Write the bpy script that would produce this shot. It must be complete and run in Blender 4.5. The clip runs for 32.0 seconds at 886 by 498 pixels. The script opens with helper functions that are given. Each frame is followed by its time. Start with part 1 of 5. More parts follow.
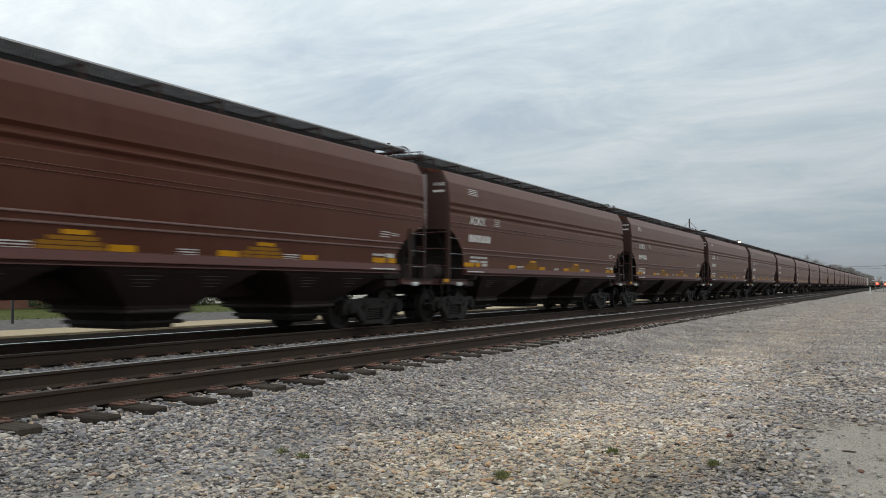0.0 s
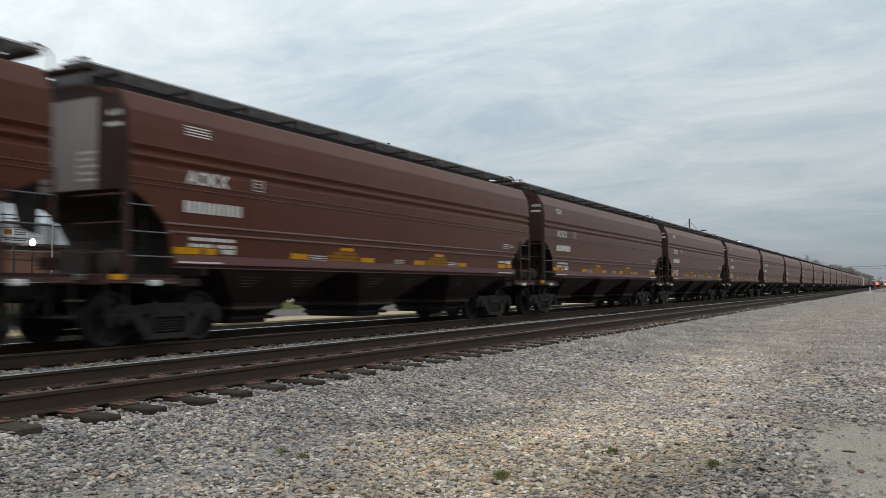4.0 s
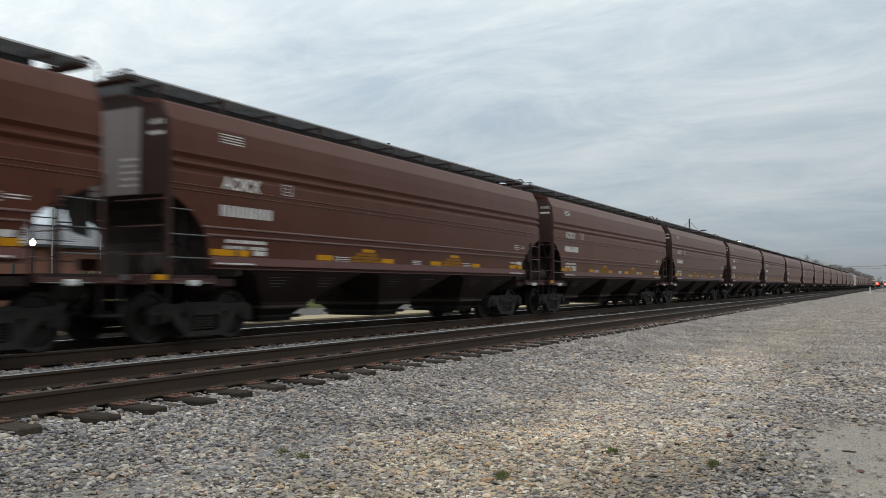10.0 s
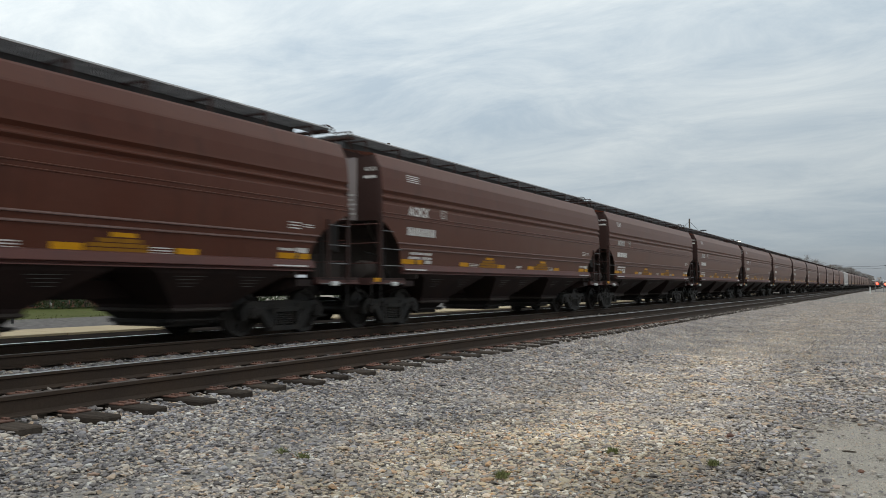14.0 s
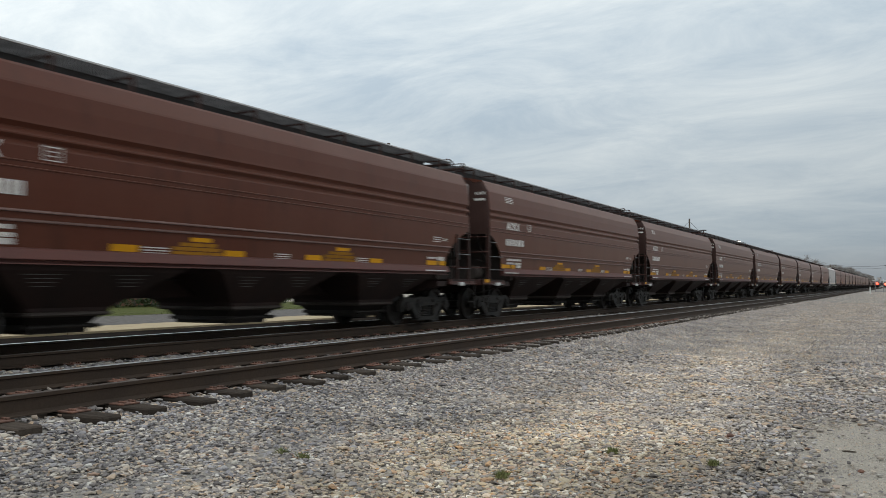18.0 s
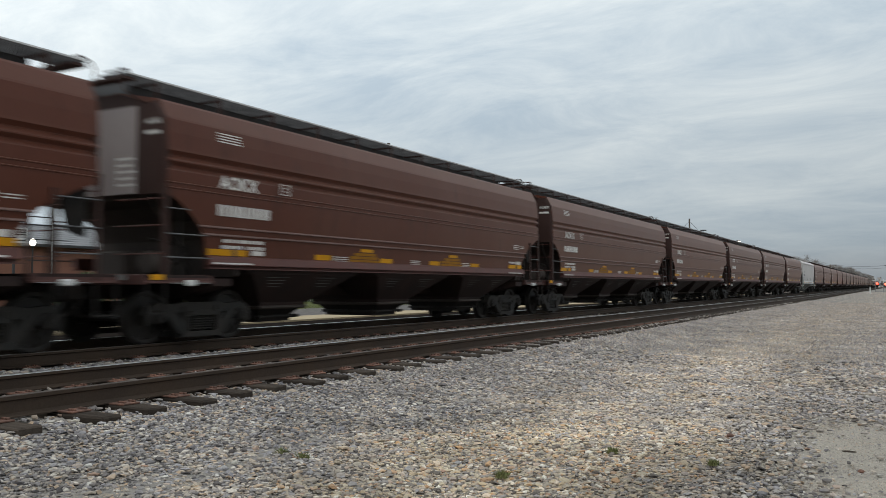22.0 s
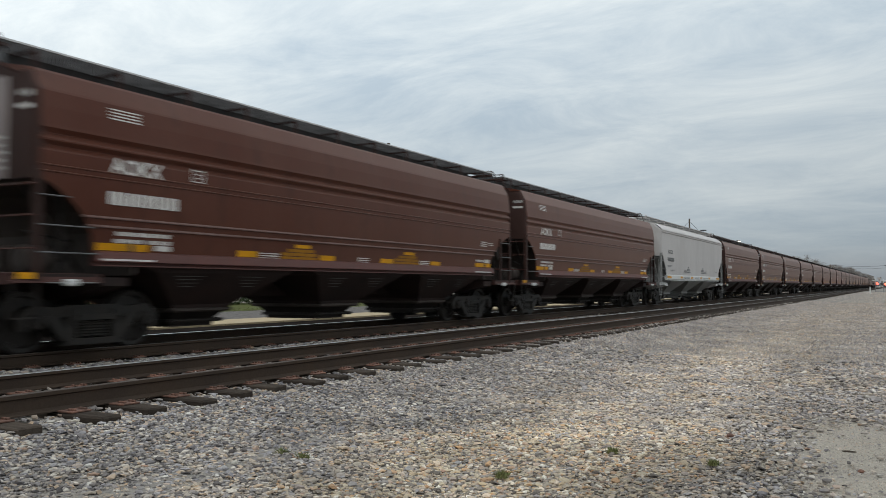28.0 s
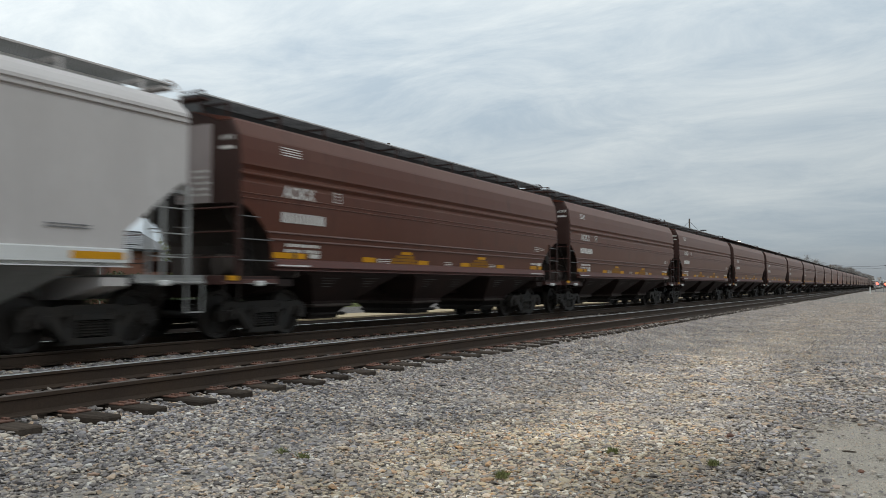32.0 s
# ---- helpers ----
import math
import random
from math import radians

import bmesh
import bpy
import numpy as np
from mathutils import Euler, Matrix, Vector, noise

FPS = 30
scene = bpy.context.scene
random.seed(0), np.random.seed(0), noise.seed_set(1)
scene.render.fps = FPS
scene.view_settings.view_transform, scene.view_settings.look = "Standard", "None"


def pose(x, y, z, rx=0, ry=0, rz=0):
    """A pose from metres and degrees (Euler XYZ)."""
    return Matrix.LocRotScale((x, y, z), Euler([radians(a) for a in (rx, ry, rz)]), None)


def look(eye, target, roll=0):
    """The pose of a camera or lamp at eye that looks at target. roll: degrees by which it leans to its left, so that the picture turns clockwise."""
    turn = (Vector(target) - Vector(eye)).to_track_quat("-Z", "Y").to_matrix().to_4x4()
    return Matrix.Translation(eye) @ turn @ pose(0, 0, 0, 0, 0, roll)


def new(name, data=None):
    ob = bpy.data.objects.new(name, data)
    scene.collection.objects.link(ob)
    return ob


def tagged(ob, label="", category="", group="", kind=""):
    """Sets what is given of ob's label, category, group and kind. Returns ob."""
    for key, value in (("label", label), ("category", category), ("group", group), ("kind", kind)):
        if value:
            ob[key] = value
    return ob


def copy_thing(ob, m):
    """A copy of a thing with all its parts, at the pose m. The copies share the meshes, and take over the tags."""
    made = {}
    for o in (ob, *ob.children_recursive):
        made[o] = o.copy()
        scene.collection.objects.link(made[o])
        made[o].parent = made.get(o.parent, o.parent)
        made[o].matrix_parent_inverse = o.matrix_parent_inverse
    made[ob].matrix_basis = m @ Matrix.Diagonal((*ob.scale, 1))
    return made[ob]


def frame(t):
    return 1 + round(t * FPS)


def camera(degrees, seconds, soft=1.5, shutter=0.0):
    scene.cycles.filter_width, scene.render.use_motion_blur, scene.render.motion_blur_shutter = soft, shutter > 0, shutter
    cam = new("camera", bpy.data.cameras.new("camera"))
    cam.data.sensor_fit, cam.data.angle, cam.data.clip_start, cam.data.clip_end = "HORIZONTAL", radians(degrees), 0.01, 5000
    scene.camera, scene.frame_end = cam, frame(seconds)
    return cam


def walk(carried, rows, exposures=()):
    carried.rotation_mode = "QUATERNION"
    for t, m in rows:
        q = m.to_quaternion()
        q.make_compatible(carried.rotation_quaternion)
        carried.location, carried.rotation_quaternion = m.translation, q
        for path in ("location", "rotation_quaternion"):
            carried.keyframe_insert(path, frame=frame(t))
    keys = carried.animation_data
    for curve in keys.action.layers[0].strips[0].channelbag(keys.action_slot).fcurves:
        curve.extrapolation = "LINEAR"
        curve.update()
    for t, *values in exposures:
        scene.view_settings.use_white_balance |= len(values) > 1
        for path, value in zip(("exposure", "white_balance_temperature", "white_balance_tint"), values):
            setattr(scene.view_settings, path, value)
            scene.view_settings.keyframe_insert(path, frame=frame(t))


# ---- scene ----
RAIL = 0.42            # top of the rails above the gravel
CAR = 15.75            # pull of one hopper car, coupler to coupler
BODY = 14.52           # length of a car's side
LINE = -11.05          # middle of the far track, on which the train runs
NEAR = -7.22           # middle of the near, empty track
WHEEL = 0.419

cam = camera(55.82, 32.0, soft=0.6, shutter=0.5)
EYE = Vector((0, 0, 1.325))
AIM = EYE + Vector((-0.47654, 0.87806, 0.04388))
walk(cam, [(0, look(EYE, AIM)), (32, look(EYE, AIM))], exposures=[(0, 0.0), (29.5, 0.0), (30.2, -0.03), (31, -0.11), (31.6, -0.06), (32, -0.01)])


# ---- sky and sun ----
def make_world():
    world = bpy.data.worlds.new("overcast_sky")
    scene.world = world
    world.use_nodes = True
    nt = world.node_tree
    nt.nodes.clear()
    n, l = nt.nodes.new, nt.links.new
    co = n("ShaderNodeTexCoord")
    sep = n("ShaderNodeSeparateXYZ")
    l(co.outputs["Generated"], sep.inputs[0])

    def calc(op, a, b=None, c=None):
        m = n("ShaderNodeMath")
        m.operation = op
        for i, v in enumerate((a, b, c)):
            if v is None:
                continue
            if isinstance(v, (int, float)):
                m.inputs[i].default_value = v
            else:
                l(v, m.inputs[i])
        return m.outputs[0]

    up = calc("ADD", calc("MAXIMUM", sep.outputs[2], 0.0), 0.17)
    flat = n("ShaderNodeCombineXYZ")
    l(calc("DIVIDE", sep.outputs[0], up), flat.inputs[0])
    l(calc("DIVIDE", sep.outputs[1], up), flat.inputs[1])
    place = n("ShaderNodeMapping")
    place.inputs["Rotation"].default_value = (0, 0, 0.5)
    place.inputs["Scale"].default_value = (0.6, 1.0, 1.0)
    place.inputs["Location"].default_value = (0.35, 0.2, 0)
    l(flat.outputs[0], place.inputs[0])
    big, small = n("ShaderNodeTexNoise"), n("ShaderNodeTexNoise")
    big.inputs["Scale"].default_value, big.inputs["Detail"].default_value, big.inputs["Roughness"].default_value = 0.8, 3, 0.5
    small.inputs["Scale"].default_value, small.inputs["Detail"].default_value, small.inputs["Roughness"].default_value = 2.6, 9, 0.66
    small.inputs["Distortion"].default_value = 0.5
    l(place.outputs[0], big.inputs["Vector"])
    l(place.outputs[0], small.inputs["Vector"])
    clouds = calc("ADD", calc("MULTIPLY", big.outputs[0], 0.42), calc("MULTIPLY", small.outputs[0], 0.58))
    ramp = n("ShaderNodeValToRGB")
    ramp.color_ramp.elements[0].position, ramp.color_ramp.elements[1].position = 0.37, 0.63
    ramp.color_ramp.elements[0].color = (0.515, 0.604, 0.674, 1)
    ramp.color_ramp.elements[1].color = (0.850, 0.895, 0.889, 1)
    # towards the horizon the cloud closes to an even sheet
    far = calc("DIVIDE", calc("MAXIMUM", sep.outputs[2], 0.0), calc("ADD", calc("MAXIMUM", sep.outputs[2], 0.0), 0.10))
    even = calc("ADD", calc("MULTIPLY", calc("SUBTRACT", clouds, 0.47), calc("ADD", calc("MULTIPLY", far, 1.35), 0.10)), 0.47)
    l(even, ramp.inputs[0])
    # the cloud is thinner to the west, thicker towards the north horizon
    west = calc("ADD", calc("MULTIPLY", sep.outputs[0], -0.15), calc("MULTIPLY", sep.outputs[1], -0.155))
    high = calc("MAXIMUM", sep.outputs[2], 0.0)
    lift = calc("ADD", west, calc("MULTIPLY", calc("DIVIDE", high, calc("ADD", high, 0.3)), 1.20))
    # a low bank that brightens only some way above the horizon
    bank = calc("ADD", west, calc("ADD", calc("MULTIPLY", calc("POWER", high, 1.4), 2.5), 0.715))
    level = calc("SMOOTH_MIN", calc("ADD", lift, 0.515), bank, 0.06)
    gain = n("ShaderNodeMixRGB")
    gain.blend_type = "MULTIPLY"
    gain.inputs[0].default_value = 1
    l(ramp.outputs[0], gain.inputs[1])
    l(calc("MAXIMUM", level, 0.3), gain.inputs[2])
    # and it is colder low down
    cold = n("ShaderNodeMixRGB")
    l(far, cold.inputs[0])
    cold.inputs[1].default_value, cold.inputs[2].default_value = (0.90, 0.982, 1.075, 1), (1.01, 1.0, 0.985, 1)
    cool = n("ShaderNodeMixRGB")
    cool.blend_type = "MULTIPLY"
    cool.inputs[0].default_value = 1
    l(gain.outputs[0], cool.inputs[1])
    l(cold.outputs[0], cool.inputs[2])
    # with a last warm rim right over the trees
    rim = n("ShaderNodeMapRange")
    rim.inputs[1].default_value, rim.inputs[2].default_value = 0.0, 0.045
    rim.inputs[3].default_value, rim.inputs[4].default_value = 1.0, 0.0
    l(high, rim.inputs[0])
    warm = n("ShaderNodeMixRGB")
    l(rim.outputs[0], warm.inputs[0])
    warm.inputs[1].default_value, warm.inputs[2].default_value = (1, 1, 1, 1), (1.16, 1.06, 1.0, 1)
    low = n("ShaderNodeMixRGB")
    low.blend_type = "MULTIPLY"
    low.inputs[0].default_value = 1
    l(cool.outputs[0], low.inputs[1])
    l(warm.outputs[0], low.inputs[2])
    sky = n("ShaderNodeTexSky")
    sky.sky_type, sky.sun_disc = "NISHITA", False
    sky.sun_elevation, sky.sun_rotation = radians(38), radians(250)
    blue = n("ShaderNodeBackground")
    l(sky.outputs[0], blue.inputs[0])
    blue.inputs[1].default_value = 0.004
    grey = n("ShaderNodeBackground")
    l(low.outputs[0], grey.inputs[0])
    grey.inputs[1].default_value = 1.0
    add, out = n("ShaderNodeAddShader"), n("ShaderNodeOutputWorld")
    l(blue.outputs[0], add.inputs[0])
    l(grey.outputs[0], add.inputs[1])
    l(add.outputs[0], out.inputs[0])


make_world()
sun = new("sun", bpy.data.lights.new("sun", "SUN"))
sun.data.energy, sun.data.angle, sun.data.color = 0.6, radians(50), (1.0, 0.96, 0.9)
sun.matrix_basis = look((0, 0, 60), (0 + 30, 0 + 8, 10))


# ---- materials ----
def surface(name, base, rough=0.6, metal=0.0, second=None, scale=2.0, amount=0.5, fine=40.0, bump=0.15, stretch=(1, 1, 1), per=0.0, third=None, island=None, spec=0.5, contrast=0.16, grain=0.25, dust=None):
    """Base colour with stains of a second colour, a fine grain and bump, in metres of the object's space."""
    m = bpy.data.materials.new(name)
    m.use_nodes = True
    nt = m.node_tree
    b = nt.nodes["Principled BSDF"]
    n, l = nt.nodes.new, nt.links.new
    b.inputs["Roughness"].default_value, b.inputs["Metallic"].default_value = rough, metal
    b.inputs["Specular IOR Level"].default_value = spec
    if dust:
        b.inputs["Sheen Weight"].default_value, b.inputs["Sheen Roughness"].default_value = dust[0], 0.5
        b.inputs["Sheen Tint"].default_value = (*dust[1], 1)
    co, mp = n("ShaderNodeTexCoord"), n("ShaderNodeMapping")
    mp.inputs["Scale"].default_value = stretch
    l(co.outputs["Object"], mp.inputs[0])
    info = n("ShaderNodeObjectInfo")
    if per:
        shift = n("ShaderNodeVectorMath")
        shift.operation = "ADD"
        grow = n("ShaderNodeMath")
        grow.operation = "MULTIPLY"
        grow.inputs[1].default_value = 37.0
        l(info.outputs["Random"], grow.inputs[0])
        l(mp.outputs[0], shift.inputs[0])
        l(grow.outputs[0], shift.inputs[1])
        vec = shift.outputs[0]
    else:
        vec = mp.outputs[0]
    wide, close = n("ShaderNodeTexNoise"), n("ShaderNodeTexNoise")
    wide.inputs["Scale"].default_value, wide.inputs["Detail"].default_value = scale, 5
    close.inputs["Scale"].default_value, close.inputs["Detail"].default_value = fine, 3
    l(vec, wide.inputs["Vector"])
    l(vec, close.inputs["Vector"])

    def rgb(c):
        return (*c, 1)

    last = None
    if island:
        geo, rampi = n("ShaderNodeNewGeometry"), n("ShaderNodeValToRGB")
        rampi.color_ramp.interpolation = "LINEAR"
        els = rampi.color_ramp.elements
        els[0].position, els[0].color = island[0][0], rgb(island[0][1])
        els[1].position, els[1].color = island[-1][0], rgb(island[-1][1])
        for p, c in island[1:-1]:
            els.new(p).color = rgb(c)
        l(geo.outputs["Random Per Island"], rampi.inputs[0])
        last = rampi.outputs[0]
    mix = n("ShaderNodeMixRGB")
    if last:
        l(last, mix.inputs[1])
    else:
        mix.inputs[1].default_value = rgb(base)
    mix.inputs[2].default_value = rgb(second or [v * 0.6 for v in base])
    ramp = n("ShaderNodeMapRange")
    ramp.inputs[1].default_value, ramp.inputs[2].default_value = 0.5 - contrast, 0.5 + contrast
    ramp.inputs[4].default_value = amount
    l(wide.outputs[0], ramp.inputs[0])
    l(ramp.outputs[0], mix.inputs[0])
    last = mix.outputs[0]
    if third:
        mix3, n3, r3 = n("ShaderNodeMixRGB"), n("ShaderNodeTexNoise"), n("ShaderNodeMapRange")
        n3.inputs["Scale"].default_value, n3.inputs["Detail"].default_value = scale * 4.3, 6
        l(vec, n3.inputs["Vector"])
        r3.inputs[1].default_value, r3.inputs[2].default_value, r3.inputs[4].default_value = 0.56, 0.72, 0.8
        l(n3.outputs[0], r3.inputs[0])
        l(r3.outputs[0], mix3.inputs[0])
        l(last, mix3.inputs[1])
        mix3.inputs[2].default_value = rgb(third)
        last = mix3.outputs[0]
    gr, val = n("ShaderNodeMapRange"), n("ShaderNodeMixRGB")
    gr.inputs[3].default_value, gr.inputs[4].default_value = 1 - grain, 1 + grain
    l(close.outputs[0], gr.inputs[0])
    val.blend_type = "MULTIPLY"
    val.inputs[0].default_value = 1
    l(last, val.inputs[1])
    l(gr.outputs[0], val.inputs[2])
    last = val.outputs[0]
    if per:
        tone, tm = n("ShaderNodeMapRange"), n("ShaderNodeMixRGB")
        tone.inputs[3].default_value, tone.inputs[4].default_value = 1 - per, 1 + per
        l(info.outputs["Random"], tone.inputs[0])
        tm.blend_type = "MULTIPLY"
        tm.inputs[0].default_value = 1
        l(last, tm.inputs[1])
        l(tone.outputs[0], tm.inputs[2])
        last = tm.outputs[0]
    l(last, b.inputs["Base Color"])
    if bump:
        bp = n("ShaderNodeBump")
        bp.inputs["Strength"].default_value, bp.inputs["Distance"].default_value = bump, 0.01
        l(close.outputs[0], bp.inputs["Height"])
        l(bp.outputs[0], b.inputs["Normal"])
    return m


def glow(name, colour, strength):
    m = bpy.data.materials.new(name)
    m.use_nodes = True
    b = m.node_tree.nodes["Principled BSDF"]
    b.inputs["Base Color"].default_value = (*colour, 1)
    b.inputs["Emission Color"].default_value = (*colour, 1)
    b.inputs["Emission Strength"].default_value = strength
    return m


OXIDE = surface("oxide_brown_paint", (0.081, 0.0192, 0.0088), 0.40, second=(0.100, 0.036, 0.023), scale=0.8, amount=0.5, fine=25, bump=0.05, stretch=(1, 1, 0.35), per=0.08, third=(0.060, 0.0165, 0.0090), grain=0.2, spec=0.17, dust=(0.21, (0.80, 0.58, 0.46)))
RIB_LIGHT = surface("highlit_oxide_rib", (0.185, 0.1184, 0.1036), 0.6, second=(0.1184, 0.0592, 0.0481), scale=2.0, amount=0.5, fine=50, bump=0.05, per=0.08, spec=0.2)
STUB = surface("grimy_oxide_sill", (0.105, 0.050, 0.043), 0.6, second=(0.045, 0.023, 0.02), scale=2.0, amount=0.5, fine=50, bump=0.05, per=0.08, spec=0.2)
OXIDE_END = surface("dusty_oxide_paint", (0.36, 0.31, 0.30), 0.6, second=(0.235, 0.175, 0.162), scale=1.1, amount=0.5, fine=25, bump=0.04, stretch=(1, 1, 0.3), per=0.08, grain=0.1, spec=0.3)
SILL = surface("dusty_oxide_sill", (0.1224, 0.045, 0.036), 0.55, second=(0.081, 0.0405, 0.03645), scale=2.0, amount=0.5, fine=50, bump=0.05, per=0.08, spec=0.25)
GRIME = surface("grimy_black_steel", (0.016, 0.014, 0.013), 0.65, second=(0.035, 0.027, 0.022), scale=3.0, amount=0.6, fine=40, bump=0.12, per=0.1, spec=0.2)
# Dark oxide of posts and roof fittings, also shade painted on car ends.
DEEP = surface("dark_shaded_oxide_paint", (0.042, 0.020, 0.016), 0.6, second=(0.06, 0.032, 0.027), scale=1.5, amount=0.5, fine=30, bump=0.05, per=0.1, spec=0.2)
WEB = surface("grimy_brown_plate", (0.07533, 0.06027, 0.05273), 0.65, second=(0.04395, 0.0339, 0.03014), scale=2.0, amount=0.6, fine=35, bump=0.06, per=0.1, spec=0.2)
UNDER = surface("dark_brown_underframe", (0.034, 0.0195, 0.017), 0.7, second=(0.018, 0.0135, 0.0125), scale=1.6, amount=0.7, fine=35, bump=0.08, per=0.1, spec=0.2)
CAST = surface("cast_steel_truck", (0.02346, 0.02248, 0.02101), 0.6, second=(0.0391, 0.0303, 0.02444), scale=4.0, amount=0.6, fine=60, bump=0.15, per=0.1, spec=0.2)
TREAD = surface("worn_wheel_steel", (0.0315, 0.028, 0.0252), 0.5, metal=0.1, second=(0.021, 0.0154, 0.0126), scale=5, amount=0.7, fine=60, bump=0.1, spec=0.3)
GRATE = surface("dark_galvanised_grating", (0.1522, 0.1522, 0.1566), 0.55, second=(0.029, 0.029, 0.029), scale=4, amount=0.6, fine=80, bump=0.2)
EDGE = surface("highlit_galvanised_edge", (0.60, 0.60, 0.60), 0.4, second=(0.36, 0.35, 0.34), scale=5, amount=0.6, fine=60, bump=0.05)
SILVER_BAY = surface("darker_grey_bay_paint", (0.235, 0.235, 0.225), 0.6, second=(0.155, 0.150, 0.142), scale=1.2, amount=0.7, fine=30, bump=0.04, stretch=(1, 1, 0.4), spec=0.2)
BAYMARK = surface("dim_stencil_paint", (0.105, 0.10, 0.095), 0.7, second=(0.05, 0.046, 0.043), scale=7, amount=0.7, fine=60, bump=0.0, spec=0.1)
WHITE = surface("stencil_white_paint", (0.72, 0.70, 0.67), 0.6, second=(0.40, 0.34, 0.31), scale=9, amount=0.5, fine=60, bump=0.0, per=0.1)
BLACKP = surface("worn_black_stencil_paint", (0.16, 0.16, 0.165), 0.6, second=(0.24, 0.235, 0.23), scale=9, amount=0.6, fine=60, bump=0.0, spec=0.2)
YELLOW = surface("reflector_yellow_tape", (0.66, 0.30, 0.008), 0.4, second=(0.45, 0.22, 0.01), scale=7, amount=0.5, fine=60, bump=0.0, per=0.08, spec=0.15)
AMBER = surface("faded_yellow_stencil", (0.34, 0.155, 0.010), 0.55, second=(0.18, 0.08, 0.02), scale=9, amount=0.6, fine=60, bump=0.0, per=0.1, spec=0.15)
SILVER = surface("light_grey_car_paint", (0.55, 0.512, 0.495), 0.5, second=(0.465, 0.43, 0.415), scale=0.9, amount=0.6, fine=20, bump=0.03, stretch=(1, 1, 0.3), third=(0.575, 0.54, 0.525), grain=0.08, spec=0.25)
SILVER_SILL = surface("pale_grey_sill_paint", (0.68, 0.675, 0.66), 0.5, second=(0.52, 0.51, 0.49), scale=2, amount=0.5, fine=40, bump=0.03, grain=0.1)
SILVER_END = surface("darker_grey_end_paint", (0.34, 0.335, 0.325), 0.6, second=(0.22, 0.215, 0.205), scale=1.6, amount=0.6, fine=30, bump=0.04, spec=0.2)
SILVER_LOW = surface("darker_grey_hopper_paint", (0.2403, 0.2403, 0.2352), 0.6, second=(0.1358, 0.1327, 0.1254), scale=1.4, amount=0.7, fine=30, bump=0.05)
RAILSIDE = surface("rusty_rail_steel", (0.0574, 0.0377, 0.0254), 0.75, metal=0.0, second=(0.040, 0.029, 0.023), scale=1.4, amount=0.7, fine=50, bump=0.12, spec=0.2)
RAILTOP = surface("polished_rail_head", (0.78, 0.78, 0.77), 0.30, metal=0.9, second=(0.45, 0.43, 0.41), scale=1.5, amount=0.4, fine=40, bump=0.02)
RAILTOP_DULL = surface("dull_rail_head", (0.13, 0.105, 0.09), 0.42, metal=0.6, second=(0.08, 0.06, 0.05), scale=1.5, amount=0.6, fine=40, bump=0.04)
TIE = surface("creosoted_wood", (0.042, 0.033, 0.027), 0.9, second=(0.085, 0.067, 0.053), scale=3, amount=0.7, fine=30, bump=0.6, stretch=(0.3, 4, 4), per=0.25, spec=0.1)
PLATE = surface("rusted_tie_plate", (0.215, 0.100, 0.066), 0.8, second=(0.07, 0.045, 0.036), scale=12, amount=0.7, fine=70, bump=0.2, per=0.2)
